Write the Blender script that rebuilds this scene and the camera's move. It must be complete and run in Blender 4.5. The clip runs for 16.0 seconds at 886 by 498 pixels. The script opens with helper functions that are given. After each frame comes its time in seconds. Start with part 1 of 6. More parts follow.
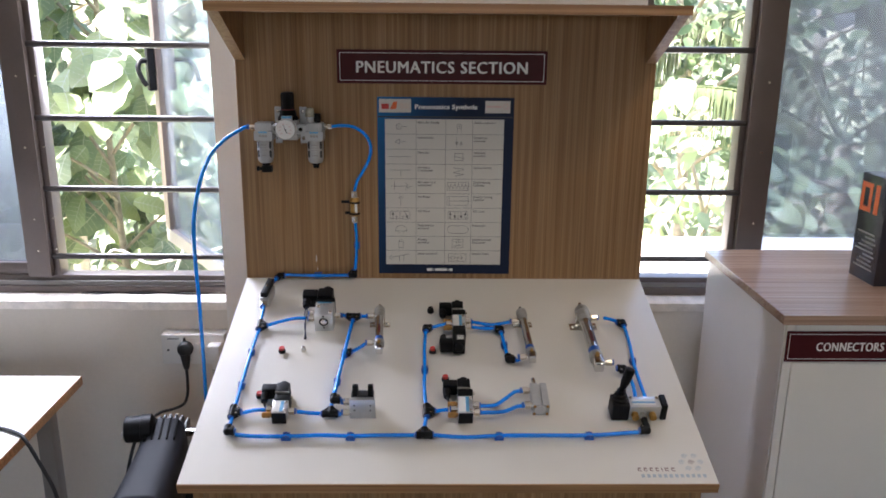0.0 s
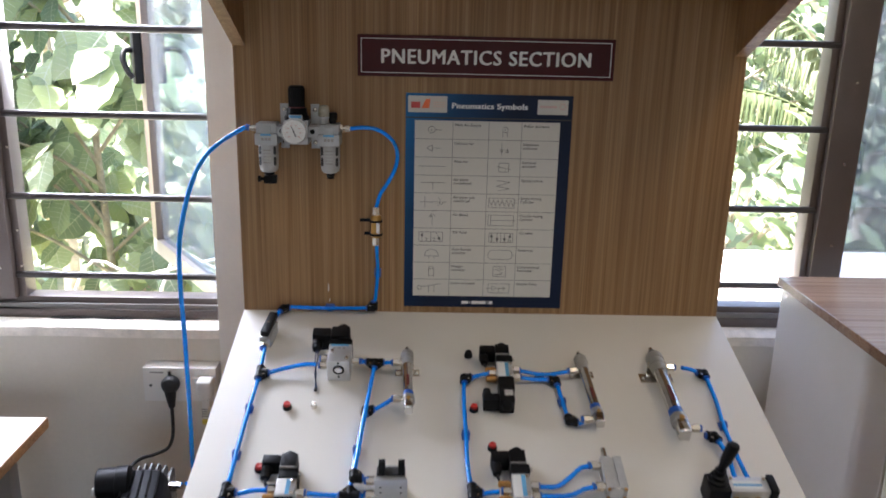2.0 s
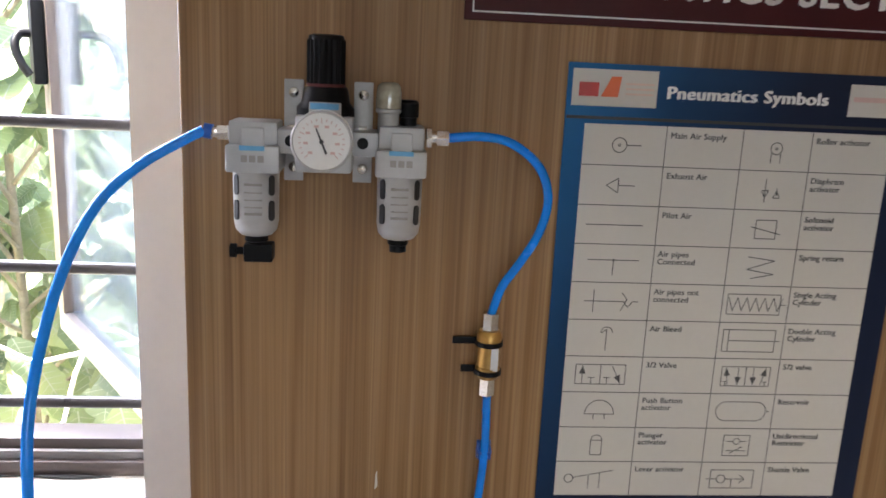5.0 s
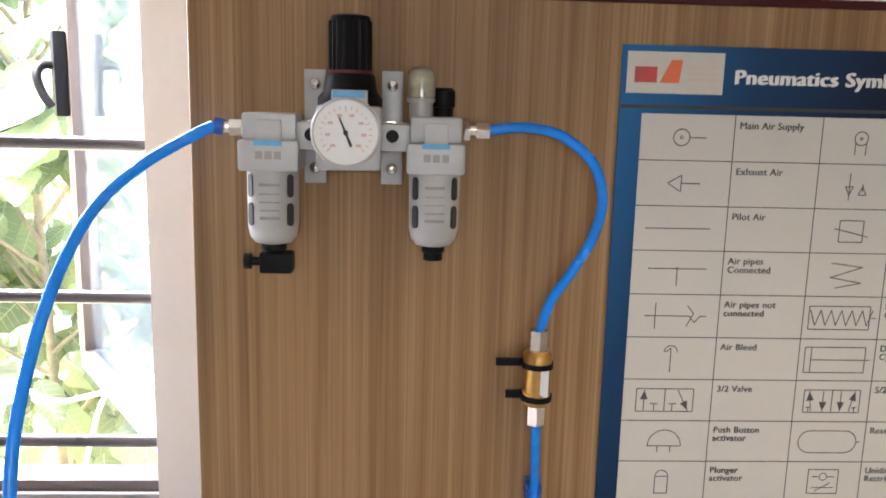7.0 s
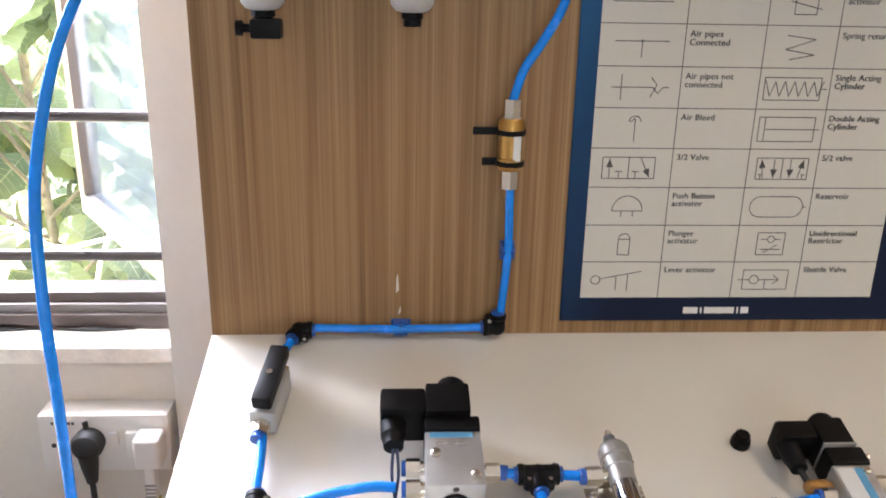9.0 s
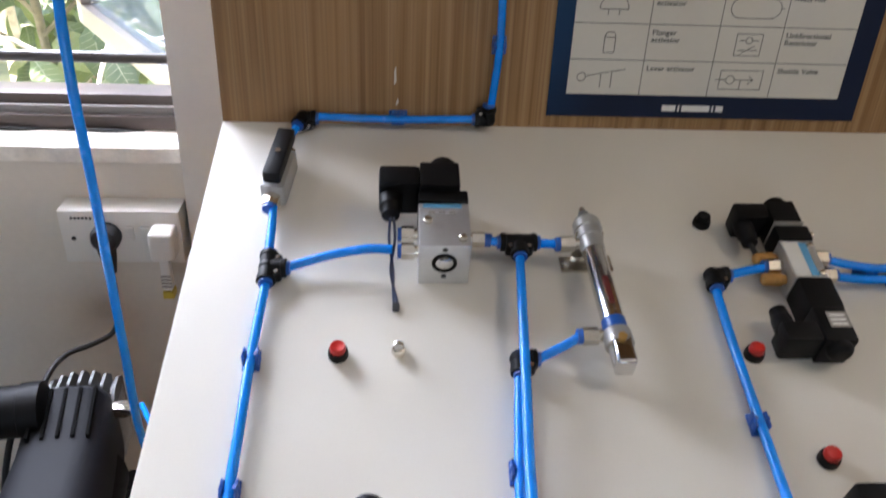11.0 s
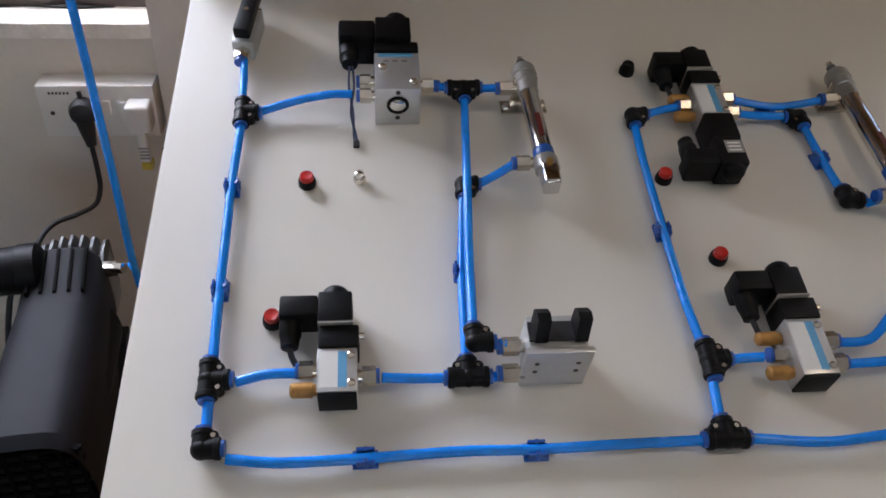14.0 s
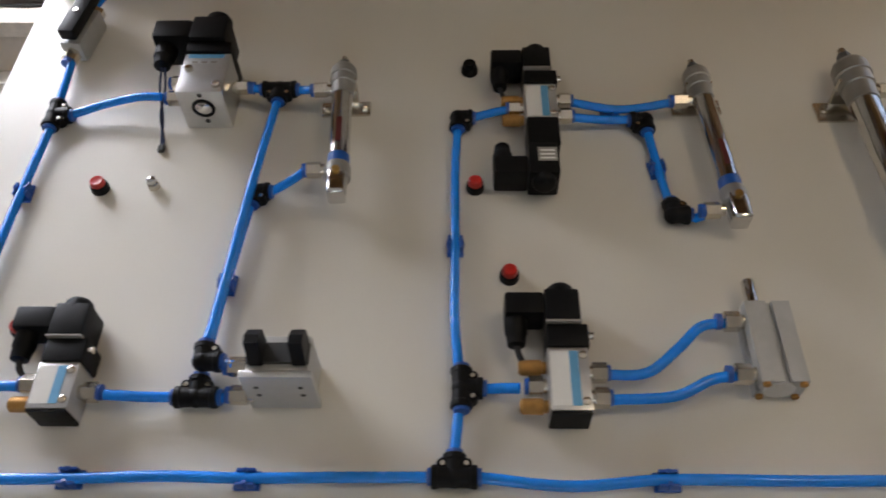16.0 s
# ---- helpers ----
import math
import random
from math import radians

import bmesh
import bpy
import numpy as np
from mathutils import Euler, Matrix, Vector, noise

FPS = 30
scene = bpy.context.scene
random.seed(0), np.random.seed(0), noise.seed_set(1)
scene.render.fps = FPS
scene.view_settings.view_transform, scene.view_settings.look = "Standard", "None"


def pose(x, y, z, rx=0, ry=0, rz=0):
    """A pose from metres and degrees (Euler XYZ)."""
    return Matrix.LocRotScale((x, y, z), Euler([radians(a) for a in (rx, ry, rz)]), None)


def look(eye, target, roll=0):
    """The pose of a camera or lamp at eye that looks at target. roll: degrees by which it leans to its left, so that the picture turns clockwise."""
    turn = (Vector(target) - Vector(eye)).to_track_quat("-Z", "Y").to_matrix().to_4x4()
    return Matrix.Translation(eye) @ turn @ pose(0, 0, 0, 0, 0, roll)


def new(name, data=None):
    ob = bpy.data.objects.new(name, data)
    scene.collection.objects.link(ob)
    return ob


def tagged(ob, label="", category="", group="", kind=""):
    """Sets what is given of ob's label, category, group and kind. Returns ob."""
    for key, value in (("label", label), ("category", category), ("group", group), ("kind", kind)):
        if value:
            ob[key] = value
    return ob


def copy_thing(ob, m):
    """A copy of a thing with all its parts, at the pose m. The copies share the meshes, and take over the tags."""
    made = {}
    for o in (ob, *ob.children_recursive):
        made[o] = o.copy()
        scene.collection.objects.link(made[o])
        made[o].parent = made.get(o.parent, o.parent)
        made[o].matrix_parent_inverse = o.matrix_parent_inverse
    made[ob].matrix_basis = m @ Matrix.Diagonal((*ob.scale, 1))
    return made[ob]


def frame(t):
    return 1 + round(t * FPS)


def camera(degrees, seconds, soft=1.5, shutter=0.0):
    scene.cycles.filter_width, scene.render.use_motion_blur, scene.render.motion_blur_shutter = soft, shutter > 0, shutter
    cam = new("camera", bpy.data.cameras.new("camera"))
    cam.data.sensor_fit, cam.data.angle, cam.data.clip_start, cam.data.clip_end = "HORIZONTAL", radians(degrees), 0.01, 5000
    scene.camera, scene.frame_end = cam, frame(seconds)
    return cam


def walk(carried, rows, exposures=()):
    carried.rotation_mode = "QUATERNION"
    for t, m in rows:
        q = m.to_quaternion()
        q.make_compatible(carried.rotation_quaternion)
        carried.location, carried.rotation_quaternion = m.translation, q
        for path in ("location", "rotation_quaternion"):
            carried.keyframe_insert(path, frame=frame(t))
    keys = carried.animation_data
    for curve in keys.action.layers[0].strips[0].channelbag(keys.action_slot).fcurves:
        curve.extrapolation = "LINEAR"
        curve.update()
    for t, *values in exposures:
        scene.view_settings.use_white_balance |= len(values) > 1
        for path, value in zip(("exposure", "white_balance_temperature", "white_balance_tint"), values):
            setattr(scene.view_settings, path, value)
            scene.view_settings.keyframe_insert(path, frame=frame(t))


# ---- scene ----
cam = camera(57.22, 16.0, soft=1.7, shutter=0.5)
# seconds, x, y, z, tilt, roll, yaw
ROWS = [
    (0.0, -0.0382, -1.7834, 1.6615, 74.30, -0.56, -0.96),
    (0.5, -0.0325, -1.7476, 1.6462, 73.70, -0.18, -0.71),
    (1.0, -0.0689, -1.6624, 1.6441, 73.17, -0.24, -0.32),
    (1.5, -0.1215, -1.5722, 1.6269, 74.57, 0.03, -0.51),
    (2.0, -0.1154, -1.4601, 1.6280, 74.23, -1.31, -1.12),
    (2.5, -0.0984, -1.2983, 1.6149, 75.36, -1.22, 1.54),
    (2.7, -0.0982, -1.2402, 1.6008, 75.68, -2.28, 1.84),
    (3.0, -0.1369, -1.1350, 1.5950, 76.45, -2.80, 1.54),
    (3.5, -0.2183, -0.9687, 1.5799, 78.12, -0.32, -3.47),
    (4.0, -0.2890, -0.8220, 1.5590, 77.32, -0.69, -5.10),
    (4.5, -0.2970, -0.7170, 1.5230, 76.65, -2.34, -4.78),
    (7.0, -0.3003, -0.5821, 1.4585, 79.77, -1.40, -2.49),
    (7.5, -0.2987, -0.6019, 1.4332, 76.07, -1.17, -2.22),
    (8.0, -0.3001, -0.6190, 1.4098, 73.69, -1.44, -2.75),
    (10.5, -0.2756, -0.7055, 1.3820, 63.93, -0.84, -2.85),
    (11.0, -0.2913, -0.7220, 1.3743, 59.84, -2.17, -2.70),
    (11.5, -0.2966, -0.7379, 1.3525, 58.14, -1.63, -3.63),
    (12.0, -0.2870, -0.7469, 1.3546, 55.57, -1.17, -3.68),
    (12.5, -0.2940, -0.7731, 1.3550, 53.71, -1.76, -3.12),
    (13.0, -0.2959, -0.8165, 1.3689, 52.44, -1.41, -3.02),
    (13.5, -0.2857, -0.8358, 1.3833, 52.59, -1.87, -3.93),
    (14.0, -0.2821, -0.8313, 1.3835, 52.79, -2.31, -4.92),
    (14.5, -0.2698, -0.8182, 1.3781, 52.57, -1.27, -5.40),
    (15.0, -0.2047, -0.8094, 1.3776, 52.84, -0.87, -3.47),
    (15.5, -0.1163, -0.8094, 1.3767, 52.65, -0.74, -0.47),
    (16.0, -0.0373, -0.8004, 1.3792, 51.98, 0.83, 1.13),
]
EXPOSURES = [(0.0, 3.3, 6050, 17), (2.0, 3.35, 6050, 15), (3.5, 3.4, 6050, 15), (4.5, 3.65, 6100, 16), (7.0, 4.35, 6300, 17), (8.0, 4.4, 6350, 17), (10.5, 3.6, 6200, 15), (11.5, 3.35, 6100, 14), (12.5, 3.02, 6100, 16), (13.5, 2.95, 6100, 16), (15.0, 2.9, 6400, 14), (16.0, 2.85, 6650, 13)]
walk(cam, [(t, pose(x, y, z, rx, ry, rz)) for t, x, y, z, rx, ry, rz in ROWS], EXPOSURES)

# ---- world, sun, large lights ----
SLOPE, HINGE = 16.14, 1.09
world = bpy.data.worlds.new("world")
scene.world = world
world.use_nodes = True
wn = world.node_tree
sky = wn.nodes.new("ShaderNodeTexSky")
sky.sky_type, sky.sun_disc = "NISHITA", False
sky.sun_elevation, sky.sun_rotation = radians(63), radians(247)
sky.dust_density = 3.0
wn.links.new(sky.outputs[0], wn.nodes["Background"].inputs[0])
wn.nodes["Background"].inputs[1].default_value = 0.15

sun = new("sun", bpy.data.lights.new("sun", "SUN"))
sun.data.energy, sun.data.angle, sun.data.color = 5.0, radians(0.5), (1.0, 0.95, 0.87)
sun.matrix_world = look((-6.0, -2.5, 13.0), (0, 0, 0))


def window_lamp(name, x, y, z, w, h, toward, watts, colour):
    d = bpy.data.lights.new(name, "AREA")
    d.shape, d.size, d.size_y, d.energy, d.color = "RECTANGLE", w, h, watts, colour
    ob = new(name, d)
    ob.matrix_world = look((x, y, z), (x + toward[0], y + toward[1], z + toward[2]))
    return ob


window_lamp("sky_light_left", -1.25, 0.62, 1.74, 0.85, 0.75, (0.45, -1, -0.5), 6.9, (0.94, 0.965, 1.03))
window_lamp("sky_light_right", 1.65, 0.62, 1.75, 1.0, 0.8, (-0.25, -1, -0.5), 1.25, (1.0, 0.93, 0.84))
# the rear one is an added fill lamp behind an unseen, assumed opening
window_lamp("fill_light_rear", 0.3, -7.55, 1.7, 3.2, 1.4, (0, 1, -0.1), 0.10, (1.0, 0.98, 0.95))
# unseen lamp, placed from the shadow directions on backboard and slope
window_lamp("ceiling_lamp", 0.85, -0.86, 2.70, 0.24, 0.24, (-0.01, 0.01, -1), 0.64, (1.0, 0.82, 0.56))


# ---- materials ----
def nodes_of(name):
    m = bpy.data.materials.new(name)
    m.use_nodes = True
    return m, m.node_tree, m.node_tree.nodes["Principled BSDF"]


def ramp(nt, stops):
    r = nt.nodes.new("ShaderNodeValToRGB")
    r.color_ramp.elements[0].position, r.color_ramp.elements[0].color = stops[0][0], (*stops[0][1], 1)
    r.color_ramp.elements[1].position, r.color_ramp.elements[1].color = stops[-1][0], (*stops[-1][1], 1)
    for at, c in stops[1:-1]:
        r.color_ramp.elements.new(at).color = (*c, 1)
    return r


def textured(nt, kind, scale, squash=(1, 1, 1), detail=4.0):
    tc = nt.nodes.new("ShaderNodeTexCoord")
    mp = nt.nodes.new("ShaderNodeMapping")
    mp.inputs["Scale"].default_value = squash
    tx = nt.nodes.new(kind)
    tx.inputs["Scale"].default_value = scale
    if "Detail" in tx.inputs:
        tx.inputs["Detail"].default_value = detail
    nt.links.new(tc.outputs["Object"], mp.inputs[0])
    nt.links.new(mp.outputs[0], tx.inputs["Vector"])
    return tx


def plain(name, colour, rough=0.5, metal=0.0, vary=0.08, fine=220.0, coarse=14.0, bump=0.05, coat=0.0, spec=0.5):
    """Paint, plastic or metal: tone varied at two scales, with fine relief."""
    m, nt, b = nodes_of(name)
    n1, n2 = textured(nt, "ShaderNodeTexNoise", coarse), textured(nt, "ShaderNodeTexNoise", fine)
    mix = nt.nodes.new("ShaderNodeMath")
    mix.operation = "MULTIPLY_ADD"
    mix.inputs[1].default_value = 0.4
    nt.links.new(n2.outputs[0], mix.inputs[0])
    nt.links.new(n1.outputs[0], mix.inputs[2])
    lo, hi = [max(0, c * (1 - vary)) for c in colour], [min(1, c * (1 + vary)) for c in colour]
    r = ramp(nt, [(0.45, lo), (0.95, hi)])
    nt.links.new(mix.outputs[0], r.inputs[0])
    nt.links.new(r.outputs[0], b.inputs["Base Color"])
    rr = nt.nodes.new("ShaderNodeMapRange")
    rr.inputs[3].default_value, rr.inputs[4].default_value = max(0.02, rough - 0.07), min(1, rough + 0.07)
    nt.links.new(n1.outputs[0], rr.inputs[0])
    nt.links.new(rr.outputs[0], b.inputs["Roughness"])
    b.inputs["Metallic"].default_value = metal
    b.inputs["Coat Weight"].default_value = coat
    b.inputs["Specular IOR Level"].default_value = spec
    if bump:
        bp = nt.nodes.new("ShaderNodeBump")
        bp.inputs["Strength"].default_value, bp.inputs["Distance"].default_value = bump, 0.001
        nt.links.new(n2.outputs[0], bp.inputs["Height"])
        nt.links.new(bp.outputs[0], b.inputs["Normal"])
    return m


def laminate(name, dark, mid, light, along, rough=0.38, stripe=1.0, spec=0.5):
    """Printed wood laminate, grain along one axis."""
    m, nt, b = nodes_of(name)
    sq = [1.0, 1.0, 1.0]
    sq[along] = 0.008
    broad = textured(nt, "ShaderNodeTexNoise", 120 * stripe, sq, 3)
    fine = textured(nt, "ShaderNodeTexNoise", 420 * stripe, sq, 3)
    sq2 = [1.0, 1.0, 1.0]
    sq2[along] = 0.25
    cloud = textured(nt, "ShaderNodeTexNoise", 5, sq2, 2)
    r1 = ramp(nt, [(0.36, dark), (0.5, mid), (0.66, light)])
    r2 = ramp(nt, [(0.34, (0.80, 0.77, 0.74)), (0.50, (1.0, 0.99, 0.98)), (0.68, (1.15, 1.15, 1.13))])
    r3 = ramp(nt, [(0.3, (0.86, 0.86, 0.86)), (0.7, (1.08, 1.08, 1.08))])
    nt.links.new(broad.outputs[0], r1.inputs[0])
    nt.links.new(fine.outputs[0], r2.inputs[0])
    nt.links.new(cloud.outputs[0], r3.inputs[0])
    src = r1.outputs[0]
    for other in (r2, r3):
        mx = nt.nodes.new("ShaderNodeMix")
        mx.data_type, mx.blend_type = "RGBA", "MULTIPLY"
        mx.inputs[0].default_value = 1.0
        nt.links.new(src, mx.inputs[6])
        nt.links.new(other.outputs[0], mx.inputs[7])
        src = mx.outputs[2]
    nt.links.new(src, b.inputs["Base Color"])
    b.inputs["Roughness"].default_value = rough
    b.inputs["Specular IOR Level"].default_value = spec
    bp = nt.nodes.new("ShaderNodeBump")
    bp.inputs["Strength"].default_value, bp.inputs["Distance"].default_value = 0.06, 0.0006
    nt.links.new(fine.outputs[0], bp.inputs["Height"])
    nt.links.new(bp.outputs[0], b.inputs["Normal"])
    return m


def glass_of(name, tint, alpha, rough=0.02, graze=0.85, haze=0.0):
    """Window glass: clear with a gloss and a pale film imitating glare."""
    m, nt, b = nodes_of(name)
    out = nt.nodes["Material Output"]
    tr, gl, mx, lw = [nt.nodes.new(k) for k in ("ShaderNodeBsdfTransparent", "ShaderNodeBsdfGlossy", "ShaderNodeMixShader", "ShaderNodeLayerWeight")]
    tr.inputs[0].default_value = (*tint, 1)
    gl.inputs["Roughness"].default_value = rough
    pw, ad = nt.nodes.new("ShaderNodeMath"), nt.nodes.new("ShaderNodeMath")
    pw.operation, ad.operation, ad.use_clamp = "POWER", "MULTIPLY_ADD", True
    pw.inputs[1].default_value, ad.inputs[1].default_value, ad.inputs[2].default_value = 4.0, graze, alpha
    nt.links.new(lw.outputs["Facing"], pw.inputs[0])
    nt.links.new(pw.outputs[0], ad.inputs[0])
    nt.links.new(ad.outputs[0], mx.inputs[0])
    nt.links.new(tr.outputs[0], mx.inputs[1])
    nt.links.new(gl.outputs[0], mx.inputs[2])
    # pale scattering film paints in the veil of glare and reflections on a pane
    df, tl, both, veil = [nt.nodes.new(k) for k in ("ShaderNodeBsdfDiffuse", "ShaderNodeBsdfTranslucent", "ShaderNodeMixShader", "ShaderNodeMixShader")]
    n = textured(nt, "ShaderNodeTexNoise", 3.0, (1, 1, 0.6), 5)
    mr = nt.nodes.new("ShaderNodeMapRange")
    mr.inputs[3].default_value, mr.inputs[4].default_value = haze * 0.6, haze * 1.4
    nt.links.new(n.outputs[0], mr.inputs[0])
    df.inputs[0].default_value = tl.inputs[0].default_value = (0.62, 0.66, 0.70, 1)
    nt.links.new(df.outputs[0], both.inputs[1])
    nt.links.new(tl.outputs[0], both.inputs[2])
    nt.links.new(mr.outputs[0], veil.inputs[0])
    nt.links.new(mx.outputs[0], veil.inputs[1])
    nt.links.new(both.outputs[0], veil.inputs[2])
    nt.links.new(veil.outputs[0], out.inputs[0])
    return m


def leafy(name, colour, light, trans=0.35):
    """Leaf: mottled green with light passing through, each leaf a little different."""
    m, nt, b = nodes_of(name)
    out = nt.nodes["Material Output"]
    geo = nt.nodes.new("ShaderNodeNewGeometry")
    n = textured(nt, "ShaderNodeTexNoise", 25)
    add = nt.nodes.new("ShaderNodeMath")
    add.operation = "MULTIPLY_ADD"
    add.inputs[1].default_value = 0.35
    nt.links.new(n.outputs[0], add.inputs[0])
    nt.links.new(geo.outputs["Random Per Island"], add.inputs[2])
    r = ramp(nt, [(0.1, colour), (1.15, light)])
    nt.links.new(add.outputs[0], r.inputs[0])
    nt.links.new(r.outputs[0], b.inputs["Base Color"])
    b.inputs["Roughness"].default_value = 0.45
    t = nt.nodes.new("ShaderNodeBsdfTranslucent")
    nt.links.new(r.outputs[0], t.inputs[0])
    mx = nt.nodes.new("ShaderNodeMixShader")
    mx.inputs[0].default_value = trans
    nt.links.new(b.outputs[0], mx.inputs[1])
    nt.links.new(t.outputs[0], mx.inputs[2])
    nt.links.new(mx.outputs[0], out.inputs[0])
    return m


M_BOARD = laminate("brown_laminate", (0.248, 0.135, 0.054), (0.302, 0.171, 0.072), (0.362, 0.218, 0.098), 2, 0.45, 1.0, 0.28)
M_EDGE = laminate("orange_wood_edging", (0.26, 0.13, 0.05), (0.36, 0.19, 0.075), (0.44, 0.25, 0.11), 0, 0.4)
M_TOP = laminate("walnut_top_laminate", (0.36, 0.23, 0.155), (0.40, 0.265, 0.185), (0.44, 0.305, 0.215), 0, 0.26, 0.6, 1.0)
M_WHITE = plain("cream_white_laminate", (0.70, 0.665, 0.595), 0.33, vary=0.025, coarse=5, fine=500, bump=0.02)
M_CAB = plain("white_cabinet_laminate", (0.83, 0.81, 0.78), 0.34, vary=0.03, coarse=4, fine=400, bump=0.02)
M_WALL = plain("cream_wall_paint", (0.66, 0.60, 0.515), 0.85, vary=0.06, coarse=3.5, fine=90, bump=0.25)
M_PIER = plain("white_wall_paint", (0.76, 0.73, 0.68), 0.85, vary=0.04, coarse=6, fine=90, bump=0.25)
M_PLASTER = plain("flaking_white_plaster", (0.78, 0.72, 0.64), 0.9, vary=0.16, coarse=30, fine=160, bump=0.6)
M_CEIL = plain("white_ceiling_paint", (0.8, 0.79, 0.76), 0.9, vary=0.03)
M_FLOOR = plain("beige_floor_tile", (0.34, 0.30, 0.25), 0.25, vary=0.12, coarse=9, fine=60)
M_SKIRT = plain("dark_brown_skirting", (0.06, 0.035, 0.025), 0.4, vary=0.2)
M_ALU = plain("brown_anodised_aluminium", (0.125, 0.098, 0.085), 0.38, 0.35, vary=0.12, coarse=8)
M_BAR = plain("black_painted_bar", (0.055, 0.048, 0.045), 0.3, vary=0.2, coarse=30)
M_SASH = plain("pale_aluminium_sash", (0.22, 0.20, 0.185), 0.4, 0.2, vary=0.06)
M_TINT = glass_of("grey_tinted_glass", (0.40, 0.44, 0.50), 0.16, haze=0.10)
M_GREY = glass_of("grey_reflective_glass", (0.42, 0.47, 0.54), 0.12, graze=0.4, haze=0.09)
M_HAZE = glass_of("hazed_window_glass", (0.66, 0.72, 0.78), 0.07, graze=0.25, haze=0.09)
M_BLUE = plain("blue_tube", (0.007, 0.245, 0.86), 0.25, vary=0.12, coarse=60, bump=0.0, coat=0.1, spec=0.4)
M_BLUE2 = plain("dark_blue_plastic", (0.01, 0.09, 0.40), 0.35, vary=0.15, coarse=60)
M_WIRE = plain("dark_blue_wire", (0.006, 0.020, 0.075), 0.4, vary=0.2)
M_DARKRED = plain("dull_red_plastic", (0.10, 0.008, 0.006), 0.5, vary=0.1)
M_BLACK = plain("black_plastic", (0.0035, 0.0035, 0.004), 0.48, vary=0.3, coarse=90, fine=900, bump=0.08, spec=0.17)
M_RUBBER = plain("black_rubber", (0.015, 0.015, 0.016), 0.55, vary=0.3, coarse=40)
M_CASE = plain("charcoal_plastic_cover", (0.0115, 0.012, 0.015), 0.60, vary=0.2, coarse=20, fine=700, bump=0.2, spec=0.18)
M_FIN = plain("dark_cast_fin", (0.13, 0.13, 0.13), 0.5, 0.4, vary=0.1, coarse=60)
M_SLOT = plain("slot_shadow_black", (0.002, 0.002, 0.002), 0.8, vary=0.1, spec=0.1)
M_HEAD = plain("dull_cast_aluminium", (0.37, 0.36, 0.335), 0.36, 0.5, vary=0.1, coarse=60)
M_FRL = plain("pale_grey_zinc", (0.44, 0.44, 0.43), 0.40, 0.2, vary=0.06, coarse=60)
M_SILVER = plain("brushed_aluminium", (0.62, 0.62, 0.62), 0.33, 0.75, vary=0.07, coarse=40)
M_CAST = plain("grey_cast_zinc", (0.44, 0.44, 0.43), 0.42, 0.25, vary=0.08, coarse=60)
M_BOWL = plain("grey_bowl_guard", (0.44, 0.43, 0.41), 0.36, 0.15, vary=0.08, coarse=60)
M_NICKEL = plain("nickel_plate", (0.66, 0.61, 0.53), 0.2, 0.95, vary=0.1, coarse=80)
M_CHROME = plain("polished_steel", (0.68, 0.67, 0.66), 0.09, 1.0, vary=0.05, coarse=60, bump=0.0)
M_BRASS = plain("brass", (0.50, 0.29, 0.08), 0.32, 0.85, vary=0.15, coarse=90)
M_BRONZE = plain("sintered_bronze", (0.42, 0.22, 0.06), 0.6, 0.5, vary=0.2, coarse=200)
M_RED = plain("red_plastic", (0.50, 0.018, 0.012), 0.35, vary=0.12, coarse=80)
M_MAROON = plain("maroon_acrylic", (0.060, 0.008, 0.010), 0.4, vary=0.1, coarse=12, bump=0.0, spec=0.15)
M_LETTER = plain("white_lettering", (0.80, 0.78, 0.74), 0.5, vary=0.03)
M_PAPER = plain("cream_print_paper", (0.65, 0.61, 0.54), 0.5, vary=0.03, coarse=8, bump=0.0, spec=0.2)
M_INK = plain("black_ink", (0.03, 0.03, 0.03), 0.5, vary=0.1)
M_PRINT = plain("soft_grey_print", (0.065, 0.063, 0.060), 0.5, vary=0.1)
M_INKG = plain("grey_ink", (0.30, 0.28, 0.25), 0.5, vary=0.1)
M_ORANGE = plain("orange_print", (0.75, 0.13, 0.02), 0.4, vary=0.08)
M_BOX = plain("black_glossy_carton", (0.022, 0.020, 0.026), 0.25, vary=0.25, coarse=10)
M_LABEL = plain("pale_blue_label", (0.12, 0.36, 0.60), 0.45, vary=0.1, coarse=60)
M_SOCKET = plain("white_switch_plastic", (0.72, 0.69, 0.64), 0.35, vary=0.03)
M_DIAL = plain("white_dial", (0.75, 0.74, 0.71), 0.35, vary=0.04)
M_CONC = plain("sunlit_concrete", (0.62, 0.58, 0.54), 0.9, vary=0.15, coarse=4, fine=50, bump=0.4)
M_EARTH = plain("dry_ground", (0.30, 0.28, 0.15), 0.95, vary=0.4, coarse=0.6, fine=6, bump=0.5)
M_BARK = plain("bark", (0.34, 0.29, 0.22), 0.9, vary=0.3, coarse=12, fine=80, bump=0.8)
M_LEAF = leafy("large_green_leaf", (0.165, 0.228, 0.160), (0.345, 0.405, 0.215), 0.5)
M_VEIN = plain("pale_leaf_vein", (0.40, 0.44, 0.32), 0.5, vary=0.1)
M_LEAF2 = leafy("small_green_leaf", (0.050, 0.085, 0.040), (0.14, 0.19, 0.085), 0.5)
# distance haze is painted in: this leaf green is lightened for it
M_FAR_HAZED = leafy("hazed_far_leaf", (0.13, 0.17, 0.10), (0.24, 0.28, 0.17), 0.5)
M_FROND = leafy("palm_frond", (0.05, 0.075, 0.03), (0.13, 0.15, 0.065))
M_BLOSSOM = leafy("cream_blossom", (0.24, 0.23, 0.15), (0.38, 0.36, 0.24), 0.2)

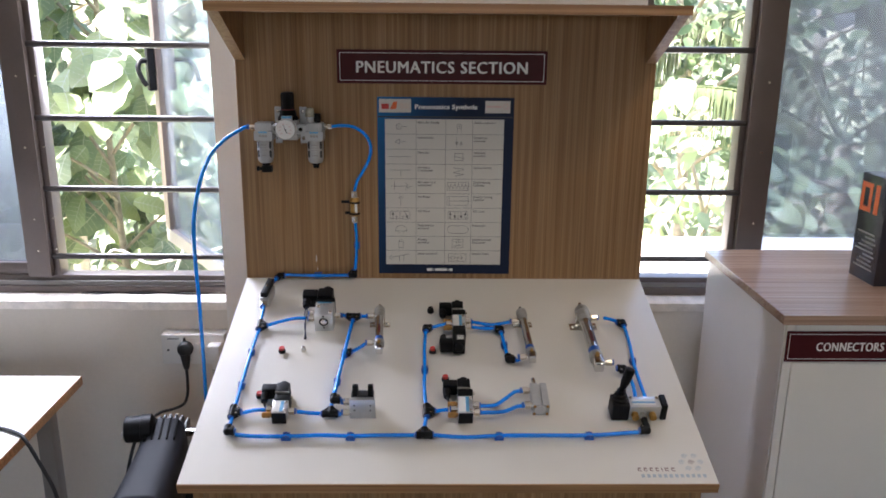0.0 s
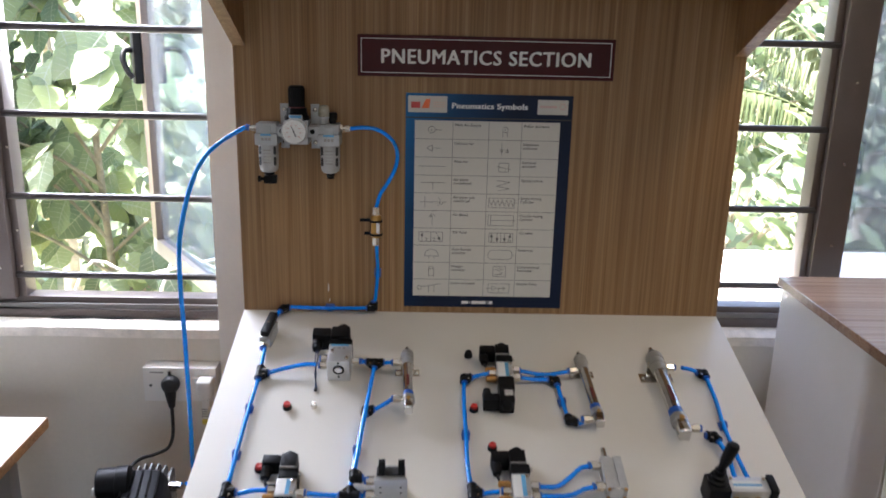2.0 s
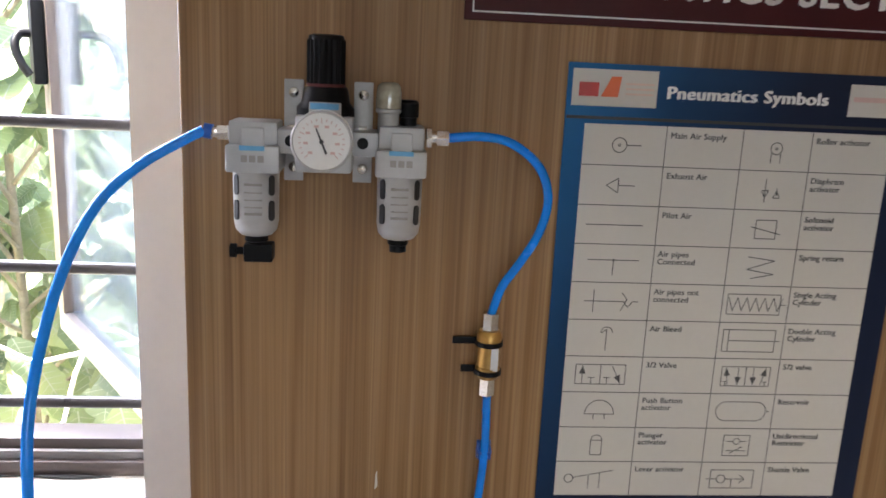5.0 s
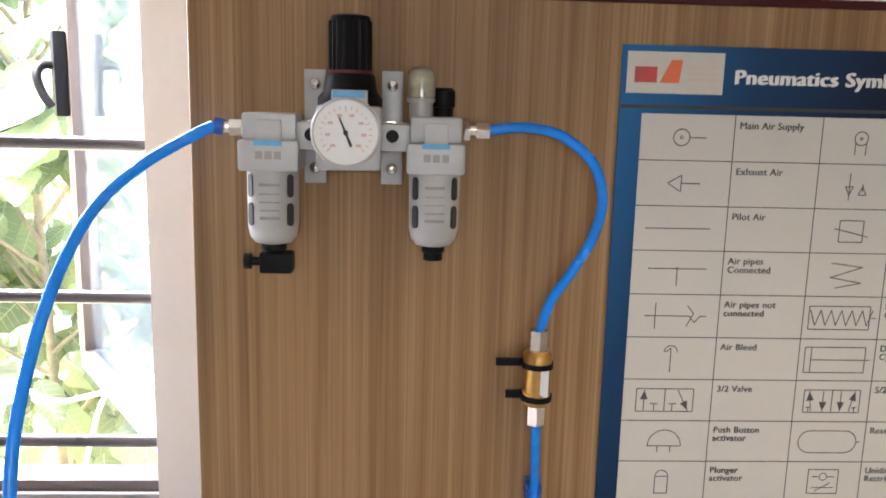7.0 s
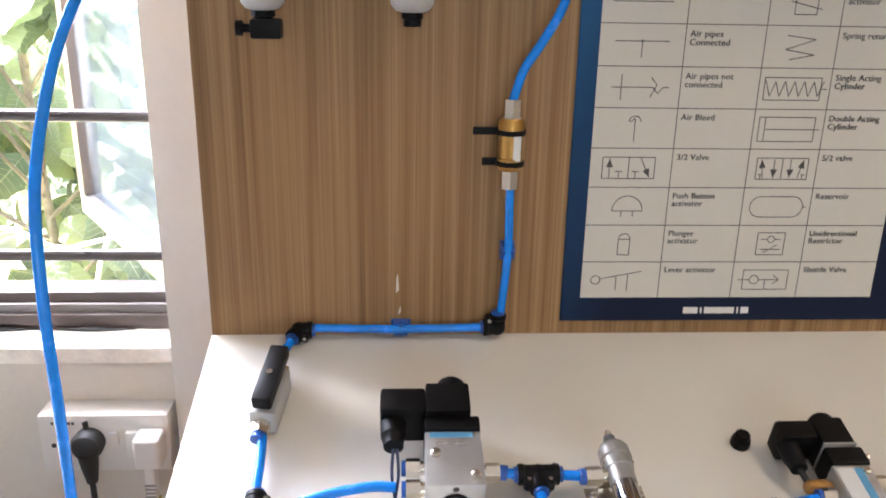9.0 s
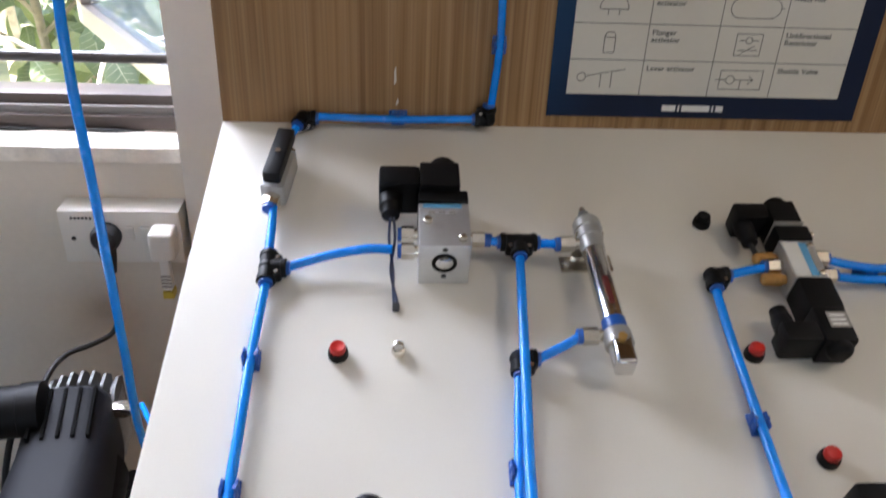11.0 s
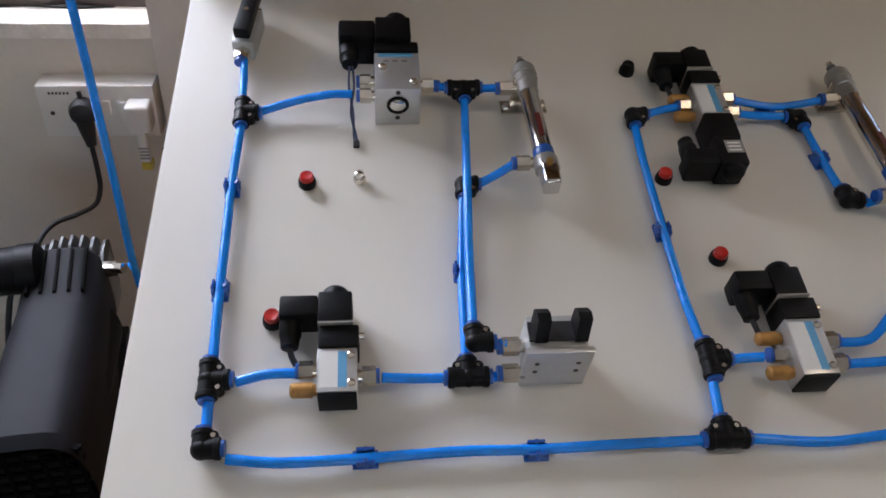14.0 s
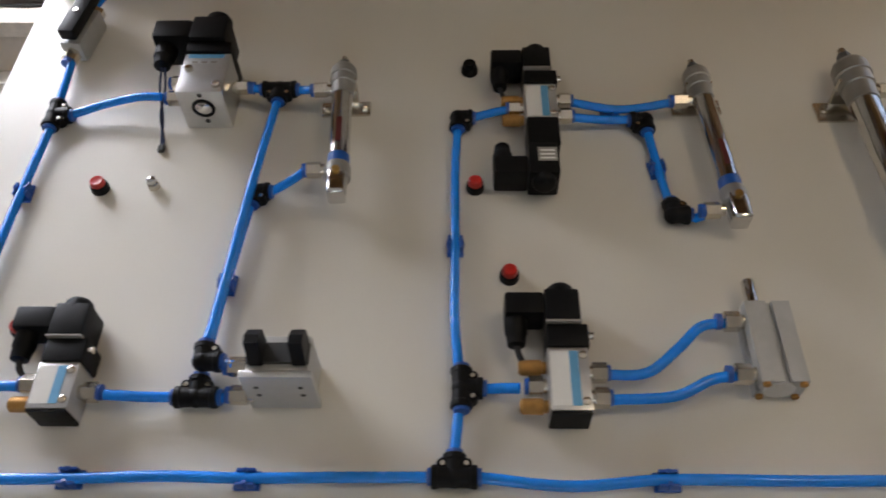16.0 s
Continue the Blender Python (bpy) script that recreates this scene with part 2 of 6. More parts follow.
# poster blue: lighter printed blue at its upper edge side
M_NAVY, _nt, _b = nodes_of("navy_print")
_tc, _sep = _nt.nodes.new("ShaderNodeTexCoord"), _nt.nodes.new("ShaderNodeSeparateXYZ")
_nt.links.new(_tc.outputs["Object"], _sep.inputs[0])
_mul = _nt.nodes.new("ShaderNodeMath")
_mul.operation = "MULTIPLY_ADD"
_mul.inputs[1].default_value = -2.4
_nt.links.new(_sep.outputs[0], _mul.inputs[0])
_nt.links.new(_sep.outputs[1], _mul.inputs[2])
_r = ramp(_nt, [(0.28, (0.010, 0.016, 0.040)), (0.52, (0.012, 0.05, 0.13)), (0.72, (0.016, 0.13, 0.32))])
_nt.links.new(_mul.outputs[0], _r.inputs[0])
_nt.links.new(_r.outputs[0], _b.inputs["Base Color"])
_b.inputs["Roughness"].default_value = 0.45
_b.inputs["Specular IOR Level"].default_value = 0.15


# ---- mesh helpers ----
def mesh_of(name, bm, material, smooth=38):
    me = bpy.data.meshes.new(name)
    bmesh.ops.recalc_face_normals(bm, faces=bm.faces)
    bm.to_mesh(me)
    bm.free()
    me.materials.append(material)
    if smooth:
        me.shade_smooth()
        me.set_sharp_from_angle(angle=radians(smooth))
    return me


def part(name, bm, material, parent, label="", smooth=38):
    ob = new(name, mesh_of(name, bm, material, smooth))
    ob.parent = parent
    return tagged(ob, label)


def thing(name, m, label, category, group=""):
    ob = new(name)
    ob.empty_display_size = 0.02
    ob.matrix_world = m
    return tagged(ob, label, category, group)


def solo(name, bm, material, label, category, group="", m=None, kind="", smooth=38):
    ob = new(name, mesh_of(name, bm, material, smooth))
    if m is not None:
        ob.matrix_world = m
    return tagged(ob, label, category, group, kind)


def box(bm, x0, x1, y0, y1, z0, z1, bevel=0.0, seg=2):
    m = Matrix.LocRotScale(((x0 + x1) / 2, (y0 + y1) / 2, (z0 + z1) / 2), None, (abs(x1 - x0), abs(y1 - y0), abs(z1 - z0)))
    r = bmesh.ops.create_cube(bm, size=1, matrix=m)
    if bevel:
        edges = list({e for v in r["verts"] for e in v.link_edges})
        bmesh.ops.bevel(bm, geom=edges, offset=bevel, segments=seg, profile=0.6, affect="EDGES", clamp_overlap=True)
    return bm


def B(*args, bevel=0.0, seg=2):
    return box(bmesh.new(), *args, bevel=bevel, seg=seg)


def cyl(bm, p0, p1, r0, r1=None, seg=20):
    p0, p1 = Vector(p0), Vector(p1)
    d = p1 - p0
    q = d.to_track_quat("Z", "Y").to_matrix().to_4x4()
    bmesh.ops.create_cone(bm, cap_ends=True, segments=seg, radius1=r0, radius2=r0 if r1 is None else r1, depth=d.length, matrix=Matrix.Translation((p0 + p1) / 2) @ q)
    return bm


def C(p0, p1, r0, r1=None, seg=20):
    return cyl(bmesh.new(), p0, p1, r0, r1, seg)


def lathe(bm, p0, axis, profile, seg=24):
    """profile: (distance along the axis, radius)."""
    p0, axis = Vector(p0), Vector(axis).normalized()
    q = axis.to_track_quat("Z", "Y").to_matrix()
    rings = []
    for d, r in profile:
        rings.append([bm.verts.new(p0 + q @ Vector((r * math.cos(2 * math.pi * k / seg), r * math.sin(2 * math.pi * k / seg), d))) for k in range(seg)])
    for a, b in zip(rings, rings[1:]):
        for k in range(seg):
            bm.faces.new((a[k], a[(k + 1) % seg], b[(k + 1) % seg], b[k]))
    bm.faces.new(rings[0][::-1])
    bm.faces.new(rings[-1])
    return bm


def smooth_path(pts, n=6):
    pts = [Vector(p) for p in pts]
    if len(pts) < 3:
        return pts
    out = []
    ext = [2 * pts[0] - pts[1]] + pts + [2 * pts[-1] - pts[-2]]
    for i in range(1, len(ext) - 2):
        a, b, c, d = ext[i - 1:i + 3]
        for k in range(n):
            t = k / n
            out.append(0.5 * (2 * b + (c - a) * t + (2 * a - 5 * b + 4 * c - d) * t * t + (3 * b - 3 * c + d - a) * t ** 3))
    return out + [pts[-1]]


def sweep(bm, pts, r, seg=10, n=6):
    path = smooth_path(pts, n)
    rings, side = [], None
    for i, p in enumerate(path):
        d = (path[min(i + 1, len(path) - 1)] - path[max(i - 1, 0)]).normalized()
        if side is None:
            side = d.orthogonal().normalized()
        side = (side - d * side.dot(d)).normalized()
        up = d.cross(side)
        rr = r(i / (len(path) - 1)) if callable(r) else r
        rings.append([bm.verts.new(p + rr * (math.cos(2 * math.pi * k / seg) * side + math.sin(2 * math.pi * k / seg) * up)) for k in range(seg)])
    for a, b in zip(rings, rings[1:]):
        for k in range(seg):
            bm.faces.new((a[k], a[(k + 1) % seg], b[(k + 1) % seg], b[k]))
    bm.faces.new(rings[0][::-1])
    bm.faces.new(rings[-1])
    return bm


def prism(bm, outline, z0, z1, m=None):
    lo = [bm.verts.new((x, y, z0)) for x, y in outline]
    hi = [bm.verts.new((x, y, z1)) for x, y in outline]
    n = len(outline)
    bm.faces.new(lo[::-1])
    bm.faces.new(hi)
    for k in range(n):
        bm.faces.new((lo[k], lo[(k + 1) % n], hi[(k + 1) % n], hi[k]))
    if m is not None:
        bmesh.ops.transform(bm, matrix=m, verts=lo + hi)
    return bm


def lettering(name, text, size, material, parent, x, y, z, align="LEFT", bold=0.0, spacing=1.0, slant=0.0):
    """Raised printed words in the built-in font, in the parent's x-y plane."""
    cu = bpy.data.curves.new(name, "FONT")
    cu.body, cu.size, cu.align_x, cu.extrude = text, size, align, 0.0002
    cu.space_character, cu.shear, cu.resolution_u = spacing, slant, 3
    cu.space_line = 0.95
    tmp = bpy.data.objects.new(name, cu)
    me = bpy.data.meshes.new_from_object(tmp)
    bpy.data.objects.remove(tmp)
    bpy.data.curves.remove(cu)
    if bold:
        # heavier strokes: the same outline laid thrice, each a hair higher
        bm, one = bmesh.new(), me
        for k in (-1, 1, 0):
            a = len(bm.verts)
            bm.from_mesh(one)
            bm.verts.ensure_lookup_table()
            for v in bm.verts[a:]:
                v.co += Vector((k * bold * size, 0.4 * k * bold * size, 0.0001 * (k + 1)))
        me = bpy.data.meshes.new(name)
        bm.to_mesh(me)
        bm.free()
        bpy.data.meshes.remove(one)
    me.name = name
    me.materials.clear()
    me.materials.append(material)
    ob = new(name, me)
    ob.parent = parent
    ob.location = (x, y, z)
    return ob


ON_SLOPE = pose(0, 0, HINGE, SLOPE, 0, 0)
ON_BOARD = pose(0, 0, HINGE, 90, 0, 0)


def at_slope(u, v, turn=0):
    """A place on the sloped panel: u across, v down from the hinge line. Local y runs up the slope, z off it."""
    return ON_SLOPE @ pose(u, -v, 0, 0, 0, turn)


def at_board(u, z, turn=0):
    return ON_BOARD @ pose(u, z, 0, 0, 0, turn)


# ---- the room ----
# rear and side walls are unseen; extents assumed, set wide to weaken bounced light
X0, X1, Y0, Y1, ZC = -3.8, 4.0, -7.4, 0.40, 3.0
LX0, LX1, RX0, RX1, SILL, HEAD = -2.35, -0.605, 0.52, 2.3, 0.905, 2.2


def wall(name, *b, mat=M_WALL, label="cream painted plaster wall"):
    return solo(name, B(*b), mat, label, "wall", kind="structure", smooth=0)


floor = new("floor")
tagged(floor, "beige glazed tile floor", "floor", kind="structure")
part("floor_slab", B(X0 - 0.2, X1 + 0.2, Y0 - 0.2, Y1 + 0.2, -0.2, -0.008), M_SKIRT, floor)
tile_me = mesh_of("tile", B(-0.298, 0.298, -0.298, 0.298, -0.012, 0.0, bevel=0.002, seg=1), M_FLOOR)
for i in range(13):
    for j in range(13):
        t_ob = new("tile", tile_me)
        t_ob.parent = floor
        t_ob.location = (X0 + 0.3 + 0.6 * i, Y1 - 0.3 - 0.6 * j, 0)
solo("ceiling", B(X0 - 0.2, X1 + 0.2, Y0 - 0.2, Y1 + 0.35, ZC, ZC + 0.15), M_CEIL, "white painted ceiling", "ceiling", kind="structure", smooth=0)
# unseen fitting of assumed shape, added to carry ceiling_lamp
cl = thing("ceiling_light", pose(0.85, -0.86, ZC), "assumed small square white ceiling light, out of view", "lamp")
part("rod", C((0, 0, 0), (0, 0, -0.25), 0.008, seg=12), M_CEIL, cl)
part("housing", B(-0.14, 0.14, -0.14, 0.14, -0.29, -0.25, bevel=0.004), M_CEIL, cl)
wall("wall_west", X0 - 0.2, X0, Y0 - 0.2, Y1 + 0.2, 0, ZC)
wall("wall_east", X1, X1 + 0.2, Y0 - 0.2, Y1 + 0.2, 0, ZC)
# unseen rear wall; its window opening is assumed, added for the rear fill lamp
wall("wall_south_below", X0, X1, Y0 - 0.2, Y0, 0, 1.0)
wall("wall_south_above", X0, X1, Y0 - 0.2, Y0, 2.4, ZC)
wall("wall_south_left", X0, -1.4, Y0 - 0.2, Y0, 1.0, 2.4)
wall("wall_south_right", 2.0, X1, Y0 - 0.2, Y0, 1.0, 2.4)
wall("wall_north_left", X0, LX0, Y1, Y1 + 0.2, 0, ZC)
wall("wall_north_below_left", LX0, LX1 + 0.005, Y1, Y1 + 0.2, 0, SILL - 0.012)
wall("wall_north_above_left", LX0, LX1 + 0.005, Y1, Y1 + 0.2, HEAD, ZC)
wall("wall_north_pier", LX1 + 0.005, RX0, 0.370, Y1 + 0.2, 0, ZC, mat=M_PIER, label="white painted pier between the two windows")
wall("wall_north_below_right", RX0, RX1, Y1, Y1 + 0.2, 0, SILL - 0.012)
wall("wall_north_above_right", RX0, RX1, Y1, Y1 + 0.2, HEAD, ZC)
wall("wall_north_right", RX1, X1, Y1, Y1 + 0.2, 0, ZC)
solo("baseboard_left", B(X0, LX1, Y1 - 0.012, Y1, 0.0, 0.11, bevel=0.003), M_SKIRT, "dark brown skirting along the wall", "skirting", kind="structure")


def ragged_sill(name, x0, x1):
    """A plaster sill with a chipped, uneven front edge."""
    bm = bmesh.new()
    n = 90
    top, fro, bot = [], [], []
    for k in range(n + 1):
        x = x0 + (x1 - x0) * k / n
        chip = 0.004 * noise.noise((x * 9, 1.3, 0)) + 0.003 * noise.noise((x * 31, 4.1, 0))
        top.append((bm.verts.new((x, Y1 + 0.06, SILL)), bm.verts.new((x, Y1 + 0.006 + chip, SILL + 0.002 * noise.noise((x * 22, 0, 2))))))
        fro.append(bm.verts.new((x, Y1 - 0.012 + chip, SILL - 0.012 + 0.5 * chip)))
        bot.append(bm.verts.new((x, Y1 - 0.009, SILL - 0.036 + chip)))
    for k in range(n):
        bm.faces.new((top[k][0], top[k + 1][0], top[k + 1][1], top[k][1]))
        bm.faces.new((top[k][1], top[k + 1][1], fro[k + 1], fro[k]))
        bm.faces.new((fro[k], fro[k + 1], bot[k + 1], bot[k]))
    return solo(name, bm, M_PLASTER, "white plaster window sill with a chipped flaking edge", "window sill", kind="structure")


ragged_sill("sill_left", LX0, LX1)
ragged_sill("sill_right", RX0, RX1)


# ---- windows ----
FY = 0.445


def window(name, x0, x1, posts, bars, fixed):
    """Sliding aluminium window: rails, posts, round safety bars and fixed panes."""
    w = new(name)
    tagged(w, "brown aluminium window with horizontal black safety bars, daylight outside", "window", kind="structure")
    part("bottom_rail", box(B(x0, x1, FY - 0.02, FY + 0.05, SILL, SILL + 0.022, bevel=0.002), x0, x1, FY + 0.0, FY + 0.05, SILL + 0.022, SILL + 0.048, bevel=0.002), M_ALU, w)
    part("track", B(x0, x1, FY - 0.012, FY - 0.004, SILL + 0.022, SILL + 0.034), M_SASH, w)
    part("top_rail", B(x0, x1, FY - 0.02, FY + 0.05, HEAD - 0.05, HEAD, bevel=0.002), M_ALU, w)
    for a, b, d in posts:
        p = part("post", B(a, b, FY - 0.022 - d, FY + 0.05, SILL + 0.048, HEAD - 0.05, bevel=0.002), M_ALU, w)
        bm = bmesh.new()
        for z in (1.03, 1.12, 1.32, 1.51):
            cyl(bm, ((a + b) / 2 + 0.005, FY - 0.0235 - d, z), ((a + b) / 2 + 0.005, FY - 0.020 - d, z), 0.003, seg=8)
        part("rivet", bm, M_NICKEL, p)
    for a, b in bars:
        for k in range(7):
            z = HINGE - 0.081 + 0.1945 * k
            if z > HEAD - 0.08:
                continue
            part("safety_bar", C((a, FY, z), (b, FY, z), 0.0085, seg=14), M_BAR, w)
    for a, b in fixed:
        g = part("pane", B(a, b, FY + 0.02, FY + 0.024, SILL + 0.075, HEAD - 0.05), M_GREY if b < 0 else M_TINT, w, "hazy window glass with reflections" if b < 0 else "grey tinted window glass with reflections", smooth=0)
        g.visible_shadow = False
        fr = bmesh.new()
        box(fr, a, b, FY + 0.006, FY + 0.04, SILL + 0.048, SILL + 0.082, bevel=0.002)
        part("pane_rail", fr, M_ALU, w)
    return w


window("window_1", LX0, LX1, [(-1.165, -1.10, 0.0), (LX0, LX0 + 0.04, 0.0), (-1.10, -1.082, -0.02)], [(-1.10, LX1 + 0.02)], [(LX0 + 0.04, -1.165)])
window("window_2", RX0, RX1, [(0.835, 0.91, 0.0), (RX1 - 0.04, RX1, 0.0), (0.818, 0.835, -0.02), (RX0, RX0 + 0.03, 0.0)], [(RX0, 0.835)], [(0.91, RX1 - 0.04)])

# open casement, hinged behind the pier and swung outward
SA, SB = Vector((-0.60, 0.60, 0)), Vector((-1.010, 1.225, 0))
SL = (SB - SA).length
turn = math.degrees(math.atan2(SB.y - SA.y, SB.x - SA.x))
sash = thing("open_casement", pose(SA.x, SA.y, 0.85, 0, 0, turn), "open outward-swung window casement with a pale frame and black handle", "window")
part("bottom_frame", B(0, SL, -0.02, 0.02, 0.0, 0.05, bevel=0.003), M_SASH, sash)
part("top_frame", B(0, SL, -0.02, 0.02, 1.20, 1.25, bevel=0.003), M_SASH, sash)
part("hinge_stile", B(0, 0.045, -0.02, 0.02, 0.05, 1.20, bevel=0.003), M_SASH, sash)
part("stile", B(SL - 0.052, SL, -0.022, 0.022, 0.05, 1.20, bevel=0.003), M_ALU, sash)
sg = part("pane", B(0.045, SL - 0.05, -0.003, 0.003, 0.05, 1.20), M_HAZE, sash, smooth=0)
sg.visible_shadow = False
lt = part("handle", B(SL - 0.045, SL - 0.012, 0.022, 0.050, 0.56, 0.735, bevel=0.006), M_BLACK, sash, "black plastic casement handle")
part("lever", sweep(bmesh.new(), [(SL - 0.028, 0.045, 0.665), (SL - 0.030, 0.070, 0.663), (SL - 0.040, 0.082, 0.640), (SL - 0.050, 0.074, 0.605), (SL - 0.058, 0.060, 0.580)], 0.009, 10), M_BLACK, lt)
# solid copy behind the pane, standing in for the handle's reflection
lt_mirrored = part("handle", B(SL - 0.045, SL - 0.012, -0.050, -0.022, 0.56, 0.735, bevel=0.006), M_BLACK, sash)
part("lever", sweep(bmesh.new(), [(SL - 0.03, -0.045, 0.668), (SL - 0.03, -0.080, 0.668), (SL - 0.03, -0.112, 0.653), (SL - 0.03, -0.128, 0.622), (SL - 0.03, -0.134, 0.588)], 0.009, 10), M_BLACK, lt_mirrored)

# ---- the pneumatics stand ----
W = 0.452
stand = thing("training_stand", pose(0, 0, 0), "brown wood-laminate training stand with a sloped cream panel", "display stand")
part("backboard", B(-W, W, 0.0, 0.018, HINGE - 0.02, HINGE + 0.585, bevel=0.0008, seg=1), M_BOARD, stand, "vertical brown wood-grain backboard")
sh = part("shelf", B(-W - 0.004, W + 0.004, -0.209, 0.018, HINGE + 0.585, HINGE + 0.603, bevel=0.0008, seg=1), M_BOARD, stand)
part("edging", B(-W - 0.004, W + 0.004, -0.2115, -0.2095, HINGE + 0.585, HINGE + 0.603), M_EDGE, sh, "orange-brown wood edging")
for sx in (-1, 1):
    bm = bmesh.new()
    prism(bm, [(0.0, 0.487), (0.0, 0.585), (0.205, 0.585)], 0, 0.022)
    a = sx * W - (0.022 if sx > 0 else 0)
    m = Matrix(((0, 0, 1, a), (-1, 0, 0, 0), (0, 1, 0, HINGE), (0, 0, 0, 1)))
    bmesh.ops.transform(bm, matrix=m, verts=bm.verts)
    part("bracket", bm, M_BOARD, stand)
sl = part("sloped_panel", B(-W, W, -0.613, 0.0, -0.019, 0.0, bevel=0.0008, seg=1), M_WHITE, stand, "cream white sloped panel")
sl.matrix_world = ON_SLOPE
ed = part("edging", B(-W, W, -0.6155, -0.6132, -0.019, 0.0), M_EDGE, sl)
for sx in (-1, 1):
    bm = bmesh.new()
    prism(bm, [(-0.545, 0.0), (0.018, 0.0), (0.018, HINGE - 0.024), (0.0, HINGE - 0.024), (-0.545, HINGE - 0.024 - 0.545 * math.tan(radians(SLOPE)))], 0, 0.018)
    a = sx * (W - 0.012) - (0.018 if sx > 0 else 0)
    bmesh.ops.transform(bm, matrix=Matrix(((0, 0, 1, a), (1, 0, 0, 0), (0, 1, 0, 0), (0, 0, 0, 1))), verts=bm.verts)
    part("side_panel", bm, M_BOARD, stand)
part("front_panel", B(-W + 0.031, W - 0.031, -0.54, -0.522, 0.08, 0.893), M_BOARD, stand)
part("plinth", B(-W + 0.031, W - 0.031, -0.52, -0.50, 0.0, 0.08), M_SKIRT, stand)
part("back_panel", B(-W + 0.031, W - 0.031, 0.0, 0.016, 0.0, HINGE - 0.03), M_BOARD, stand)

# ---- sign and poster on the backboard ----
def sign(name, m, w, h, text, size, tx, ty, align, label, squeeze=0.93):
    s = thing(name, m, label, "sign")
    part("plate", B(-w / 2, w / 2, -h / 2, h / 2, 0, 0.003, bevel=0.0006, seg=1), M_MAROON, s)
    bm = bmesh.new()
    g, t = 0.006, 0.0012
    for a, b, c, d in ((-w / 2 + g, w / 2 - g, h / 2 - g - t, h / 2 - g), (-w / 2 + g, w / 2 - g, -h / 2 + g, -h / 2 + g + t), (-w / 2 + g, -w / 2 + g + t, -h / 2 + g + t, h / 2 - g - t), (w / 2 - g - t, w / 2 - g, -h / 2 + g + t, h / 2 - g - t)):
        box(bm, a, b, c, d, 0.003, 0.0034)
    part("border_line", bm, M_LETTER, s)
    words = lettering("lettering", text, size, M_LETTER, s, tx, ty, 0.0033, align, 0.030, 1.10)
    words.scale.x = squeeze
    return s


sign("section_sign", at_board(-0.0092, 0.4755), 0.451, 0.071, "PNEUMATICS SECTION", 0.0350, 0, -0.0125, "CENTER", "maroon sign with white border and lettering on the backboard", 0.945)

poster = thing("symbols_poster", at_board(0, 0), "navy-edged printed chart of pneumatics symbols on the backboard", "poster")
PX0, PX1, PZ0, PZ1 = -0.1495, 0.1485, 0.012, 0.4120
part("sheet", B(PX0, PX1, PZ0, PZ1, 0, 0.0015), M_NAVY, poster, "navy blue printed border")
GX0, GX1, GZ0, GZ1 = -0.1330, 0.1275, 0.034, 0.3645
tb = part("table", B(GX0, GX1, GZ0, GZ1, 0.0015, 0.0019), M_PAPER, poster, "cream table of symbols")
cols = [GX0 + (GX1 - GX0) * f for f in (0, 0.262, 0.51, 0.737, 1)]
rows_z = [GZ1 - (GZ1 - GZ0) * k / 10 for k in range(11)]
for z in rows_z[1:-1]:
    part("grid_line", B(GX0, GX1, z - 0.00035, z + 0.00035, 0.0019, 0.0021), M_PRINT, tb, smooth=0)
for x in cols[1:-1]:
    part("grid_line", B(x - 0.00035, x + 0.00035, GZ0, GZ1, 0.0021, 0.0022), M_PRINT, tb, smooth=0)
box_line = B(-0.1485, 0.1475, 0.3680, 0.3705, 0.0015, 0.0017)
part("rule", box_line, M_INK, poster)
lg = part("logo_panel", B(-0.1455, -0.076, 0.3785, 0.4075, 0.0015, 0.0019), M_PAPER, poster)
bm = bmesh.new()
box(bm, -0.140, -0.124, 0.386, 0.397, 0.0019, 0.0021)
part("logo_mark", bm, M_RED, lg)
bm = bmesh.new()
prism(bm, [(-0.122, 0.386), (-0.108, 0.386), (-0.106, 0.402), (-0.114, 0.402)], 0.0019, 0.0021)
part("logo_mark", bm, M_ORANGE, lg)
bm = bmesh.new()
for k in range(3):
    box(bm, -0.102, -0.079, 0.388 + 0.004 * k, 0.3895 + 0.004 * k, 0.0019, 0.0021)
part("small_print", bm, plain("faint_orange_print", (0.70, 0.52, 0.42), 0.5), lg)
lg = part("logo_panel", B(0.0855, 0.1400, 0.3785, 0.4045, 0.0015, 0.0019), M_PAPER, poster)
bm = bmesh.new()
box(bm, 0.089, 0.120, 0.3905, 0.3945, 0.0019, 0.0021)
for k in range(6):
    a = k * math.pi / 3
    cyl(bm, (0.130 + 0.005 * math.cos(a), 0.393 + 0.005 * math.sin(a), 0.0019), (0.130 + 0.005 * math.cos(a), 0.393 + 0.005 * math.sin(a), 0.0021), 0.0017, seg=10)
part("logo_mark", bm, plain("faint_red_print", (0.66, 0.45, 0.40), 0.5), lg)
title = lettering("title", "Pneumatics Symbols", 0.0140, M_LETTER, poster, 0.0000, 0.3865, 0.0016, "CENTER", 0.045, 1.06)
title.scale.x = 1.12
bm = bmesh.new()
xx = -0.040
for w in (0.013, 0.0015, 0.027, 0.0015, 0.007):
    box(bm, xx, xx + w, 0.0185, 0.0245, 0.0015, 0.0017)
    xx += w + 0.0022
part("web_line", bm, M_LETTER, poster)

